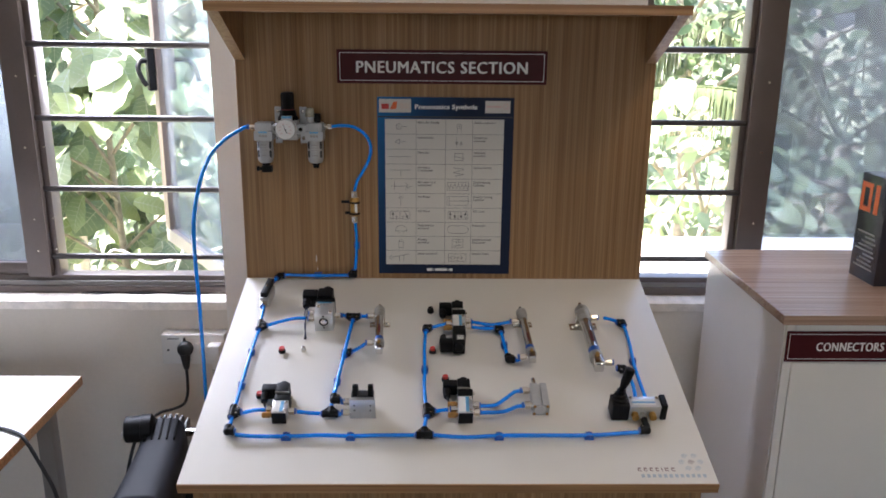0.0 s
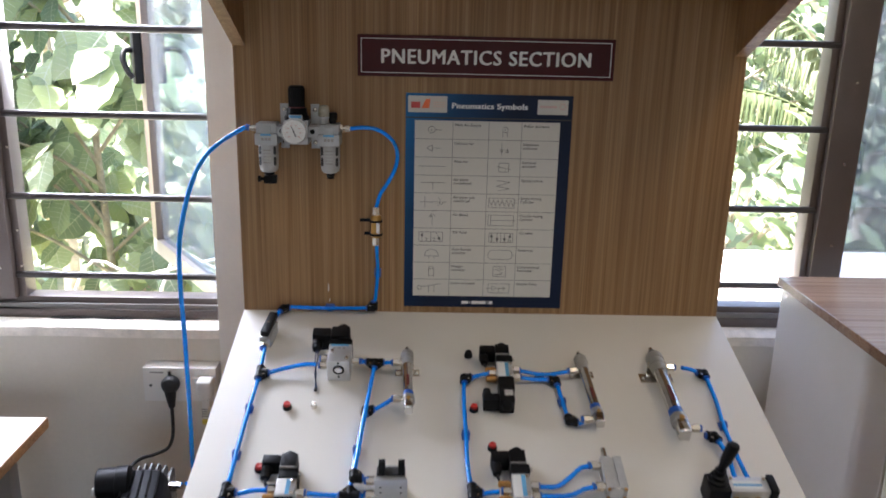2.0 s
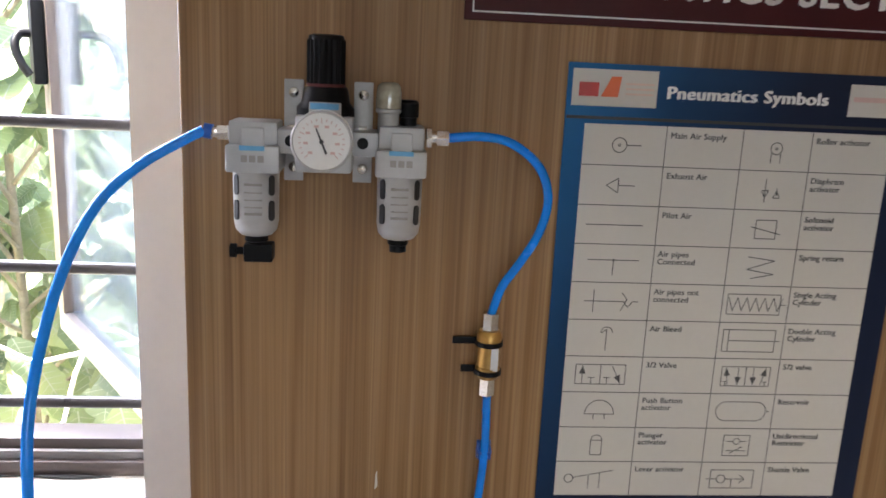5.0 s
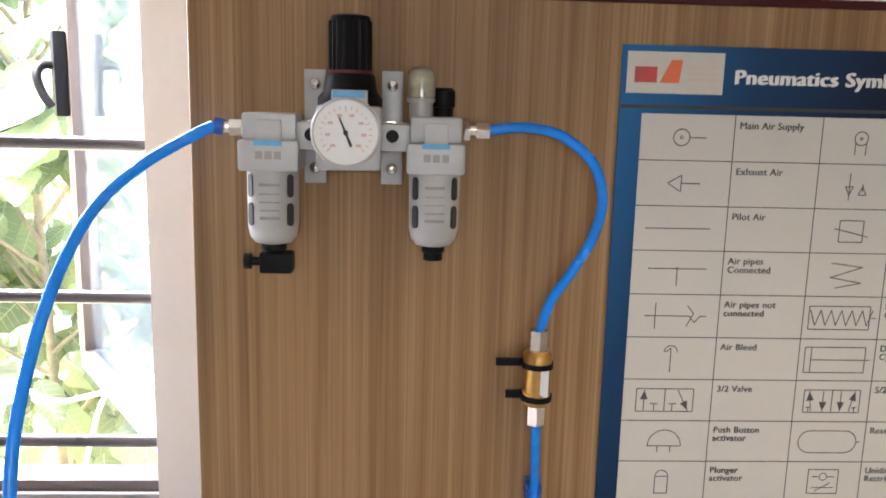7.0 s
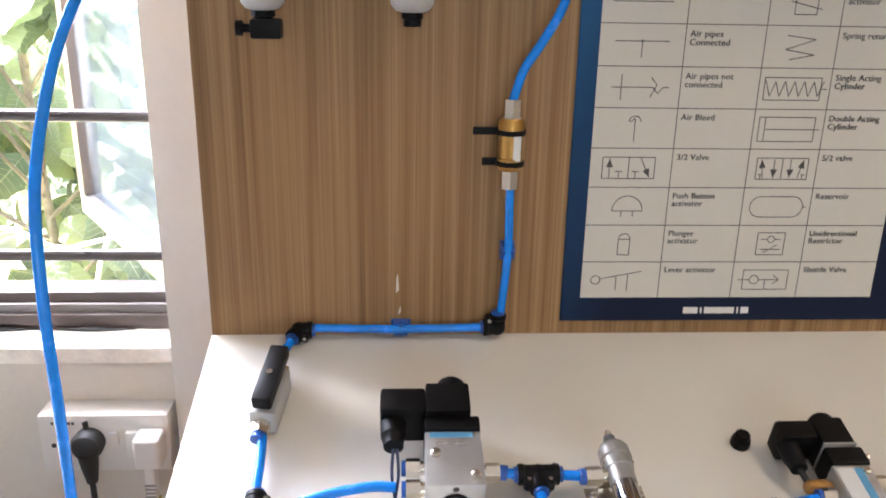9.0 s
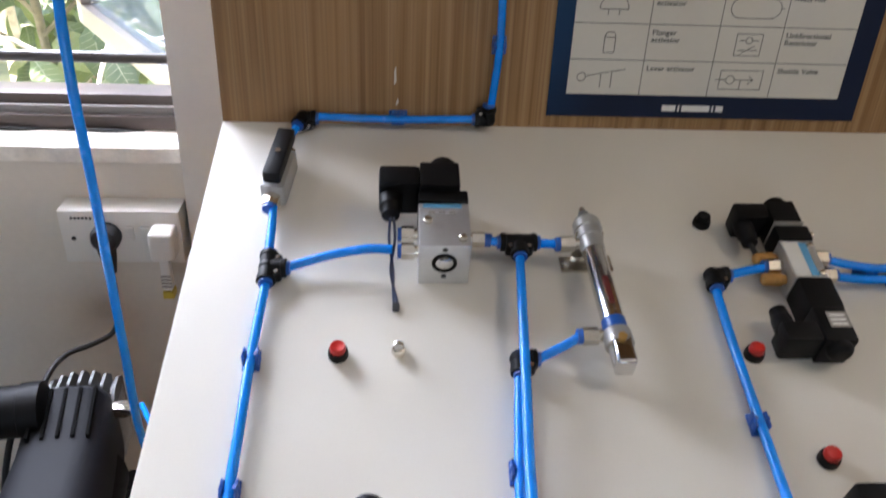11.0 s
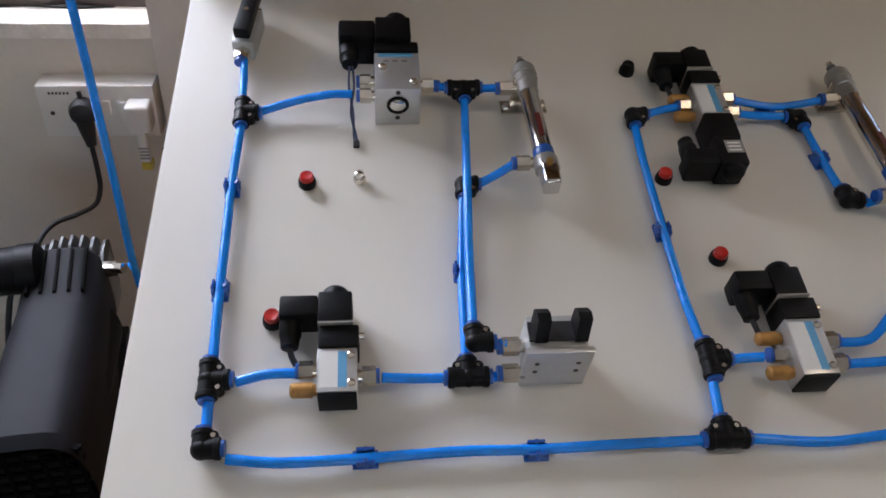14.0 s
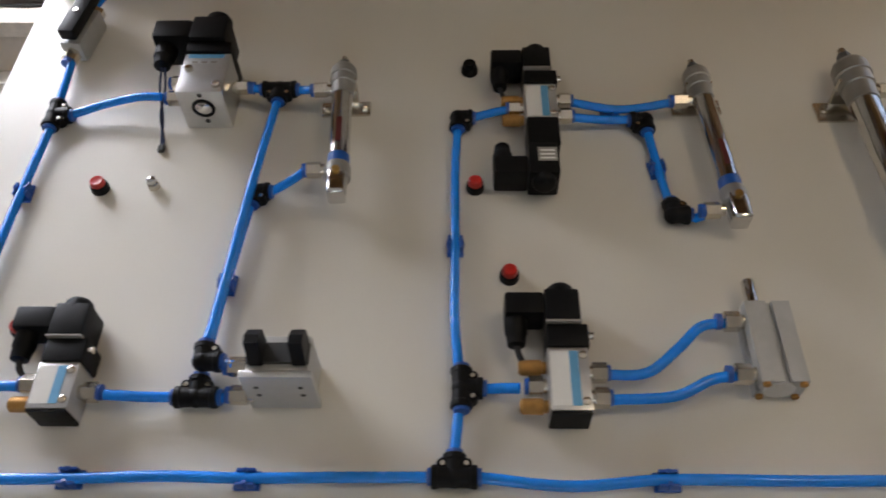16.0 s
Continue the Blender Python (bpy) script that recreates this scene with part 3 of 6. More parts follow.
WORDS = [["Main Air Supply", "Exhaust Air", "Pilot Air", "Air pipes\nConnected", "Air pipes not\nconnected", "Air Bleed", "3/2 Valve", "Push Button\nactivator", "Plunger\nactivator", "Lever activator"],
         ["Roller activator", "Diaphram\nactivator", "Solenoid\nactivator", "Spring return", "Single Acting\nCylinder", "Double Acting\nCylinder", "5/2 valve", "Reservoir", "Unidirectional\nRestrictor", "Shuttle Valve"]]
for c, names in enumerate(WORDS):
    for k, words in enumerate(names):
        lettering("caption", words, 0.0070, M_PRINT, tb, cols[1 + 2 * c] + 0.0035, rows_z[k] - 0.0095, 0.0019, "LEFT", 0.022, 1.05)


def seg_line(bm, x, z, pts, t=0.0004, closed=False):
    pts = [(x + a / 1000, z + b / 1000) for a, b in pts]
    if closed:
        pts = pts + pts[:1]
    for (ax, ay), (bx, by) in zip(pts, pts[1:]):
        d = Vector((bx - ax, by - ay))
        if d.length == 0:
            continue
        n = Vector((-d.y, d.x)).normalized() * t
        vs = [bm.verts.new((px + s * n.x, py + s * n.y, 0.0021)) for px, py, s in ((ax, ay, 1), (bx, by, 1), (bx, by, -1), (ax, ay, -1))]
        bm.faces.new(vs)


def ring(cx, cy, r, a0=0, a1=360, n=16):
    return [(cx + r * math.cos(radians(a0 + (a1 - a0) * k / n)), cy + r * math.sin(radians(a0 + (a1 - a0) * k / n))) for k in range(n + 1)]


def rect(x0, x1, y0, y1):
    return [(x0, y0), (x1, y0), (x1, y1), (x0, y1), (x0, y0)]


def arrow(a, b, s=7.5):
    d = (Vector(b) - Vector(a)).normalized()
    n = Vector((-d.y, d.x))
    e = Vector(b)
    return [list(a), list(b)], [tuple(e), tuple(e - d * s + n * s * 0.4), tuple(e - d * s - n * s * 0.4), tuple(e)]


zig = [(-24 + 4 * k, -6 if k % 2 else 6) for k in range(13)]
V32 = [rect(-24, 20, -9, 9), [(-2, -9), (-2, 9)], [(-10, -9), (-10, -3)], [(-13, -3), (-7, -3)], [(4, -9), (4, -3)], [(1, -3), (7, -3)]]
V52 = [rect(-22, 22, -9, 9), [(0, -9), (0, 9)], [(-18, -9), (-18, -5)], [(18, -9), (18, -5)], [(-20, -5), (-16, -5)], [(16, -5), (20, -5)]]
SYMBOLS = [[[ring(-4, 0, 6), ring(-4, 0, 1), [(2, 0), (14, 0)]], [[(-12, 0), (-2, 6), (-2, -6), (-12, 0)], [(-2, 0), (12, 0)]], [[(-26, 0), (22, 0)]],
            [[(-22, 3), (22, 3)], [(0, 3), (0, -10)], ring(0, 3, 0.8)], [[(-14, -10), (-14, 10)], [(-22, 0), (12, 0), (16, -5), (20, 0), (25, 0)], [(10, 8), (15, 2), (10, -8)]],
            [[(0, -11), (0, 8), (-4, 5)], ring(0, 5, 5, 0, 180)], V32, [ring(0, -4, 13, 0, 180), [(-13, -4), (13, -4)], [(-5, -4), (-5, -9)], [(5, -4), (5, -9)]],
            [rect(-5, 5, -10, 4), ring(0, 4, 5, 0, 180)], [ring(-22, 0, 4), [(-18, 1), (18, 8)], [(-4, 3), (-4, -10)], [(6, 5), (6, -10)]]],
           [[ring(0, 2, 5), [(-4, -2), (-4, -10)], [(4, -2), (4, -10)], ring(0, 2, 1)], [[(-5, 10), (-5, -10)], [(5, 2), (5, -4)], [(-8, 0), (-5, -6), (-2, 0), (-8, 0)], [(2, -6), (5, 0), (8, -6), (2, -6)]],
            [rect(-9, 9, -8, 8), [(-13, 2), (13, -4)]], [[(-12, 9), (12, 6), (-12, -2), (12, -6), (-8, -10)]], [rect(-25, 22, -9, 9), zig, [(22, 0), (27, 0)]],
            [rect(-25, 22, -10, 10), [(-20, 0), (26, 0)], [(-20, -10), (-20, 10)]], V52, [ring(-14, 0, 9, 90, 270, 10) + ring(14, 0, 9, -90, 90, 10) + [(-14, 9)], [(23, 0), (26, 0)]],
            [rect(-12, 12, -10, 10), ring(0, 4, 3), [(-9, 4), (-3, 4)], [(3, 4), (9, 4)], [(-6, -8), (6, -1)], [(-9, -5), (9, -5)]], [rect(-20, 20, -9, 9), ring(-10, 0, 4), [(-24, 0), (-14, 0)], [(-6, 0), (12, 0), (7, 4)], [(12, 0), (7, -4)], [(0, 0), (0, -9)]]]]
for c in range(2):
    for k in range(10):
        bm = bmesh.new()
        cx, cz = (cols[2 * c] + cols[2 * c + 1]) / 2, (rows_z[k] + rows_z[k + 1]) / 2
        for line in SYMBOLS[c][k]:
            seg_line(bm, cx, cz, line)
        heads = []
        if c == 0 and k == 6:
            heads = [arrow((-18, -9), (-18, 8)), arrow((8, 8), (16, -8))]
        if c == 1 and k == 6:
            heads = [arrow((-16, -8), (-18, 8)), arrow((-7, 8), (-7, -8)), arrow((7, 8), (7, -8)), arrow((14, -8), (18, 8))]
        for shaft, tip in heads:
            seg_line(bm, cx, cz, shaft)
            bm.faces.new([bm.verts.new((cx + a / 1000, cz + b / 1000, 0.0022)) for a, b in tip[:3]])
        part("symbol", bm, M_PRINT, tb, smooth=0)

# small paint flecks on the backboard
for z0, z1, u in ((0.038, 0.056, -0.292), (0.018, 0.026, -0.290)):
    bm = bmesh.new()
    prism(bm, [(u - 0.0012, z0), (u + 0.0014, z0 + 0.003), (u + 0.0006, z1), (u - 0.0007, z1 - 0.004)], 0.0, 0.0005)
    solo("paint_fleck", bm, M_PAPER, "small pale scratch fleck on the backboard", "scratch", m=ON_BOARD, smooth=0)


# ---- tubes and push-in fittings ----
TR = 0.0036


def tube(frame_m, pts, label="blue plastic air tube", group="air tubes", r=TR, n=8):
    return solo("air_tube", sweep(bmesh.new(), pts, r, 12, n), M_BLUE, label, "tube", group, m=frame_m)


def S(u, v, h=0.0075):
    return (u, -v, h)


def fitting(name, m, dirs, h, label, group, reach=0.0145):
    """A push-in fitting: round hub with a mounting eye, and an arm with a release ring for each tube."""
    f = thing(name, m, label, "fitting", group)
    c = Vector((0, 0, h))
    for d in dirs:
        d = Vector(d).normalized()
        a = part("arm", lathe(bmesh.new(), c, d, [(0, 0.0066), (reach - 0.0045, 0.0068), (reach - 0.004, 0.0075), (reach - 0.0006, 0.0075), (reach, 0.0068)], 18), M_BLACK, f)
        part("release_ring", C(c + d * reach, c + d * (reach + 0.0025), 0.0056, seg=16), M_BLUE2, a, "blue release ring")
    side = (Vector(dirs[0]) + Vector(dirs[1])).normalized()
    bm = bmesh.new()
    bmesh.ops.create_uvsphere(bm, u_segments=16, v_segments=10, radius=0.0072, matrix=Matrix.Translation(c))
    part("hub", bm, M_BLACK, f)
    for k, pair in enumerate(((0, 1), (1, 2)) if len(dirs) == 3 else ((0, 1),)):
        side = (Vector(dirs[pair[0]]) + Vector(dirs[pair[1]])).normalized()
        e = c + side * 0.0105
        eye = part("mounting_eye", lathe(bmesh.new(), e - Vector((0, 0, 0.0045)), (0, 0, 1), [(0, 0.0036), (0.0085, 0.0036), (0.009, 0.003)], 14), M_BLACK, f)
        part("eyelet", C(e + Vector((0, 0, 0.0042)), e + Vector((0, 0, 0.0050)), 0.0017, seg=10), M_NICKEL, eye)
    return f


R_, L_, U_, D_ = (1, 0, 0), (-1, 0, 0), (0, 1, 0), (0, -1, 0)
TEE, ELB = "black push-in tee fitting with blue release rings", "black push-in elbow fitting on a blue tube"


def tee(u, v, dirs, h=0.0085, lab=TEE):
    return fitting("tee_fitting", at_slope(u, v), dirs, h, lab, "tee fittings")


def elbow(u, v, dirs, h=0.0085):
    return fitting("elbow_fitting", at_slope(u, v), dirs, h, ELB, "elbow fittings", 0.0125)


def clip(m, label="blue plastic tube clip holding an air tube"):
    c = thing("tube_clip", m, label, "clip", "tube clips")
    bm = B(-0.0085, 0.0085, -0.0062, 0.0062, 0, 0.0028, bevel=0.0008)
    part("base", bm, M_BLUE2, c)
    for s in (-1, 1):
        bm = bmesh.new()
        sweep(bm, [(0.0, s * 0.0052, 0.002), (0.0, s * 0.0052, 0.007), (0.0, s * 0.0038, 0.0112)], 0.0016, 8, 4)
        box(bm, -0.006, 0.006, s * 0.0046 - 0.0010, s * 0.0046 + 0.0010, 0.002, 0.0100, bevel=0.0006)
        part("jaw", bm, M_BLUE2, c)
    return c


clip_first = clip(at_slope(-0.2860, 0.509))
for m in (at_slope(-0.173, 0.509), at_slope(0.090, 0.508), at_slope(0.250, 0.507), at_slope(-0.3905, 0.274, 92), at_slope(-0.391, 0.374, 90), at_slope(-0.043, 0.327, 90), at_slope(-0.2105, 0.362, 88),
          at_slope(0.119, 0.250, 96), at_slope(0.372, 0.300, 90), at_board(-0.289, 0.008), at_board(-0.199, 0.078, 90), at_slope(0.088, 0.190)):
    copy_thing(clip_first, m)

# top edge: from the inline filter down and over to the stop valve
tube(ON_BOARD, [(-0.2005, 0.135, 0.013), (-0.199, 0.078, 0.008), (-0.2035, 0.020, 0.010)])
fitting("elbow_fitting", at_board(-0.2055, 0.010), [U_, L_], 0.0100, ELB, "elbow fittings", 0.0125)
tube(ON_BOARD, [(-0.219, 0.010, 0.0100), (-0.289, 0.008, 0.0085), (-0.362, 0.010, 0.0100)])
fitting("elbow_fitting", at_board(-0.376, 0.008), [R_, (-0.35, -0.25, 0.9)], 0.0100, ELB, "elbow fittings", 0.0115)
tube(ON_SLOPE, [S(-0.381, 0.024, 0.012), S(-0.386, 0.040, 0.013), S(-0.388, 0.056, 0.014)])

# stop valve
sv = thing("stop_valve", at_slope(-0.389, 0.090, -7), "silver stop valve with a black lever handle on the sloped panel", "valve")
part("body", B(-0.0105, 0.0105, -0.026, 0.024, 0.001, 0.023, bevel=0.004), M_CAST, sv)
hd = part("handle", B(-0.0075, 0.0075, -0.024, 0.036, 0.0245, 0.036, bevel=0.0026), M_BLACK, sv, "black lever handle")
part("screw", C((0, 0.004, 0.0355), (0, 0.004, 0.0375), 0.0025, seg=12), M_NICKEL, hd)
part("nut", box(C((0, -0.024, 0.011), (0, -0.037, 0.011), 0.0075, seg=6), -0.001, 0.001, -0.03, -0.028, 0.01, 0.012), M_NICKEL, sv)
part("nut", C((0, 0.024, 0.011), (0, 0.034, 0.011), 0.0072, seg=6), M_NICKEL, sv)
part("release_ring", C((0, -0.037, 0.011), (0, -0.041, 0.011), 0.0055, seg=16), M_BLUE2, sv)
tube(ON_SLOPE, [S(-0.3905, 0.128, 0.011), S(-0.3895, 0.150, 0.0095), S(-0.389, 0.178, 0.0085)])
tee(-0.388, 0.192, [U_, R_, D_])

# left riser, branch to the sensor block
tube(ON_SLOPE, [S(-0.388, 0.207), S(-0.3905, 0.274, 0.0065), S(-0.3905, 0.330, 0.0075), S(-0.391, 0.374, 0.0065), S(-0.390, 0.436)])
tube(ON_SLOPE, [S(-0.373, 0.191, 0.0085), S(-0.340, 0.183, 0.014), S(-0.312, 0.182, 0.020), S(-0.293, 0.184, 0.022)])
tee(-0.3915, 0.4505, [U_, R_, D_])
tube(ON_SLOPE, [S(-0.390, 0.466), S(-0.3895, 0.488)])
elbow(-0.3910, 0.5000, [U_, R_])
tube(ON_SLOPE, [S(-0.375, 0.507), S(-0.340, 0.511), S(-0.283, 0.510, 0.0065), S(-0.225, 0.5085), S(-0.173, 0.509, 0.0065), S(-0.12, 0.5085), S(-0.060, 0.508)])
tee(-0.0425, 0.508, [L_, U_, R_])
tube(ON_SLOPE, [S(-0.026, 0.508), S(0.03, 0.513), S(0.090, 0.508, 0.0065), S(0.17, 0.5085), S(0.250, 0.507, 0.0065), S(0.300, 0.504), S(0.340, 0.500)])
tube(ON_SLOPE, [S(-0.373, 0.452), S(-0.352, 0.449, 0.011), S(-0.326, 0.4505, 0.014)])
tube(ON_SLOPE, [S(-0.274, 0.456, 0.014), S(-0.25, 0.456, 0.011), S(-0.232, 0.455, 0.0085)])
tee(-0.214, 0.455, [L_, U_, R_])
tube(ON_SLOPE, [S(-0.197, 0.455), S(-0.189, 0.456, 0.0115)])

# centre-left drop lines
tee(-0.1940, 0.1725, [L_, D_, R_], 0.0190)
tube(ON_SLOPE, [S(-0.176, 0.1735, 0.0190), S(-0.165, 0.178, 0.0235)])
tube(ON_SLOPE, [S(-0.216, 0.1720, 0.020), S(-0.208, 0.1725, 0.0190)])
tube(ON_SLOPE, [S(-0.1945, 0.189, 0.0190), S(-0.198, 0.24, 0.021), S(-0.202, 0.30, 0.0225), S(-0.206, 0.36, 0.021), S(-0.208, 0.40, 0.022), S(-0.2092, 0.420, 0.024)])
elbow(-0.2025, 0.2775, [R_, D_], 0.0085)
tube(ON_SLOPE, [S(-0.188, 0.276), S(-0.172, 0.272, 0.016), S(-0.160, 0.2685, 0.0235)])
tube(ON_SLOPE, [S(-0.204, 0.293), S(-0.2105, 0.362, 0.0065), S(-0.213, 0.41), S(-0.214, 0.438)])
elbow(-0.209, 0.437, [U_, R_], 0.025)
tube(ON_SLOPE, [S(-0.195, 0.439, 0.025), S(-0.187, 0.441, 0.027)])

# centre riser
tube(ON_SLOPE, [S(-0.0425, 0.491), S(-0.040, 0.466)])
tee(-0.0382, 0.4475, [U_, R_, D_])
tube(ON_SLOPE, [S(-0.022, 0.4475), S(-0.010, 0.4485, 0.011), S(0.000, 0.450, 0.014)])
tube(ON_SLOPE, [S(-0.040, 0.434), S(-0.043, 0.39), S(-0.043, 0.327, 0.0065), S(-0.0435, 0.26), S(-0.042, 0.212)])
elbow(-0.0415, 0.197, [D_, R_])
tube(ON_SLOPE, [S(-0.027, 0.195), S(-0.012, 0.194, 0.012), S(0.000, 0.193, 0.014)])
tube(ON_SLOPE, [S(0.053, 0.184, 0.014), S(0.088, 0.190, 0.0115), S(0.112, 0.190, 0.013), S(0.140, 0.188, 0.018)])
tube(ON_SLOPE, [S(0.053, 0.202, 0.014), S(0.08, 0.200, 0.009), S(0.100, 0.1995, 0.0085)])
elbow(0.115, 0.2005, [L_, D_])
tube(ON_SLOPE, [S(0.116, 0.2155), S(0.119, 0.250, 0.0065), S(0.122, 0.285)])
elbow(0.1235, 0.301, [U_, R_])
tube(ON_SLOPE, [S(0.139, 0.304), S(0.147, 0.305, 0.014)])
tube(ON_SLOPE, [S(0.057, 0.440, 0.014), S(0.085, 0.438, 0.0135), S(0.108, 0.420, 0.014), S(0.125, 0.404, 0.015), S(0.141, 0.401, 0.016)])
tube(ON_SLOPE, [S(0.057, 0.458, 0.014), S(0.10, 0.455, 0.0135), S(0.125, 0.444, 0.015), S(0.141, 0.441, 0.016)])
# right loop
tube(ON_SLOPE, [S(0.334, 0.180, 0.022), S(0.350, 0.177, 0.016), S(0.362, 0.176, 0.0105)])
elbow(0.376, 0.177, [L_, D_])
tube(ON_SLOPE, [S(0.377, 0.192), S(0.376, 0.25), S(0.372, 0.300, 0.0065), S(0.370, 0.36, 0.010), S(0.369, 0.424, 0.016)])
elbow(0.345, 0.335, [L_, (0.30, -0.95, 0)], 0.016)
tube(ON_SLOPE, [S(0.349, 0.349, 0.016), S(0.353, 0.38, 0.016), S(0.350, 0.424, 0.016)])
elbow(0.355, 0.498, [U_, L_], 0.0095)


# ---- valves, actuators, buttons on the slope ----
def hexfit(bm, p, d, r=0.0068, length=0.013):
    p, d = Vector(p), Vector(d).normalized()
    cyl(bm, p, p + d * length * 0.25, r * 0.72, seg=14)
    cyl(bm, p + d * length * 0.25, p + d * length, r, seg=6)
    return bm


def coil(v, y0, y1, knob_y, side, con_up, x0=-0.0135, x1=0.0105, turned=1):
    """A black solenoid coil with its cable connector; turned -1 for one that faces down the slope."""
    c = part("solenoid", B(x0, x1, y0, y1, 0.002, 0.030, bevel=0.002), M_BLACK, v, "black solenoid coil")
    kn = turned
    part("knob", lathe(bmesh.new(), (-0.0015, knob_y - 0.004 * kn, 0.0205), (0, kn, 0), [(0, 0.0095), (0.0065, 0.0098), (0.0085, 0.0090), (0.0105, 0.0070), (0.011, 0.0055)], 16), M_BLACK, c)
    bm = bmesh.new()
    a, b = (y1 - 0.019, y1 - 0.002) if turned > 0 else (y0 + 0.002, y0 + 0.019)
    box(bm, x0 - 0.027, x0, a, b, 0.004, 0.029, bevel=0.0025)
    k = part("connector", bm, M_BLACK, v, "black cable connector")
    e = a + 0.004 if turned > 0 else b - 0.004
    d = -1 if turned > 0 else 1
    part("gland", lathe(bmesh.new(), (x0 - 0.0195, e, 0.017), (0, d, 0), [(0, 0.0080), (0.014, 0.0078), (0.015, 0.0070), (0.023, 0.0062), (0.024, 0.003)], 16), M_BLACK, k)
    if con_up:
        part("cable_end", sweep(bmesh.new(), [(x0 - 0.0195, e + d * 0.022, 0.017), (x0 - 0.018, e + d * 0.029, 0.016), (x0 - 0.015, e + d * 0.034, 0.012)], 0.0022, 8), M_RUBBER, k)
    return c


def solenoid_valve(u, v, length, left, right, double=False, label=""):
    """Origin at the middle of the silver body."""
    s = thing("solenoid_valve", at_slope(u, v), label, "valve", "solenoid valves")
    h = length / 2
    body = part("body", B(-0.0135, 0.0135, -h, h, 0.001, 0.0255, bevel=0.0012), M_SILVER, s, "brushed aluminium valve body")
    part("label", B(-0.0120, 0.0035, -h + 0.003, h - 0.003, 0.0255, 0.0258), M_DIAL, body)
    part("label_band", B(0.0005, 0.0065, -h + 0.003, h - 0.003, 0.0256, 0.0260), M_LABEL, body, "blue label band")
    for yy in (h - 0.006, -h + 0.006):
        part("screw", lathe(bmesh.new(), (0.0095, yy, 0.0255), (0, 0, 1), [(0, 0.0028), (0.0015, 0.0028), (0.0022, 0.0018)], 12), M_NICKEL, body)
    if double:
        part("pilot_head", B(-0.0130, 0.0130, -h - 0.030, -h, 0.001, 0.028, bevel=0.0018), M_BLACK, s)
        c2 = coil(s, -h - 0.062, -h - 0.030, -h - 0.062, 1, False, turned=-1)
        part("rating_plate", B(-0.006, 0.009, -h - 0.050, -h - 0.036, 0.030, 0.0303), M_INKG, c2)
        bm = bmesh.new()
        for k in range(3):
            box(bm, -0.004, 0.007, -h - 0.048 + 0.004 * k, -h - 0.0465 + 0.004 * k, 0.0303, 0.0305)
        part("print", bm, M_LETTER, c2)
    else:
        part("end_cap", B(-0.0130, 0.0130, -h - 0.0022, -h, 0.001, 0.0248, bevel=0.0008), M_BLACK, s)
    ph = 0.0175 if not double else 0.0155
    part("pilot_head", B(-0.0130, 0.0150, h, h + ph, 0.001, 0.027, bevel=0.0018), M_BLACK, s)
    part("override_screw", C((0.0150, h + ph * 0.6, 0.022), (0.0185, h + ph * 0.6, 0.022), 0.0026, seg=10), M_NICKEL, s)
    part("gasket", B(-0.0135, 0.0108, h + ph, h + ph + 0.0012, 0.002, 0.030), M_INKG, s)
    coil(s, h + ph + 0.0012, h + ph + 0.0262, h + ph + 0.0262, 1, True)
    for yy, kind in left:
        if kind == "fit":
            part("port_fitting", hexfit(bmesh.new(), (-0.0135, yy, 0.014), L_, 0.0070, 0.0125), M_NICKEL, s)
            part("release_ring", C((-0.026, yy, 0.014), (-0.0285, yy, 0.014), 0.0055, seg=16), M_BLUE2, s)
        else:
            part("silencer", lathe(bmesh.new(), (-0.0135, yy, 0.012), L_, [(0, 0.0042), (0.003, 0.0042), (0.0035, 0.0055), (0.017, 0.0052), (0.0185, 0.0035)], 14), M_BRONZE, s, "bronze exhaust silencer")
    for yy in right:
        part("port_fitting", hexfit(bmesh.new(), (0.0135, yy, 0.014), R_, 0.0070, 0.0125), M_NICKEL, s)
        part("release_ring", C((0.026, yy, 0.014), (0.0285, yy, 0.014), 0.0055, seg=16), M_BLUE2, s)
    return s


solenoid_valve(-0.3040, 0.4545, 0.033, [(0.0055, "fit"), (-0.008, "sil")], [0.000], label="solenoid valve with silver body and black coil on the panel")
solenoid_valve(0.0318, 0.4480, 0.045, [(0.014, "sil"), (-0.0005, "fit"), (-0.014, "sil")], [0.0095, -0.0085], label="five-port solenoid valve with bronze silencers and black coil")
solenoid_valve(0.0272, 0.1940, 0.041, [(0.0125, "sil"), (0.002, "fit"), (-0.0095, "sil")], [0.0115, -0.0065], True, label="double solenoid valve with a black coil at each end")

# sensor block with its coil and dangling wires
sb = thing("block_valve", at_slope(-0.2535, 0.178), "square aluminium valve block with sight glass, black coil and loose wires", "valve")
blk = part("block", B(-0.0195, 0.0195, -0.0215, 0.0250, 0, 0.042, bevel=0.0012), M_SILVER, sb)
part("bezel", lathe(bmesh.new(), (0, -0.0215, 0.024), D_, [(0, 0.0096), (0.0014, 0.0096), (0.0020, 0.0086), (0.0012, 0.0070)], 28), M_BLACK, blk)
part("sight_glass", lathe(bmesh.new(), (0, -0.0226, 0.024), D_, [(0, 0.0070), (0.0008, 0.0056), (0.0018, 0.0030), (0.0020, 0.001)], 24), M_CHROME, blk)
for zz in (0.009, 0.038):
    part("hole", C((0, -0.0219, zz), (0, -0.021, zz), 0.0022, seg=12), M_INK, blk)
for xx, yy in ((-0.0125, 0.005), (0.0135, -0.014)):
    part("screw", lathe(bmesh.new(), (xx, yy, 0.042), (0, 0, 1), [(0, 0.0034), (0.003, 0.0034), (0.004, 0.0022)], 14), M_NICKEL, blk)
part("label_band", B(-0.016, 0.014, 0.0195, 0.0240, 0.042, 0.0423), M_LABEL, blk)
bm = bmesh.new()
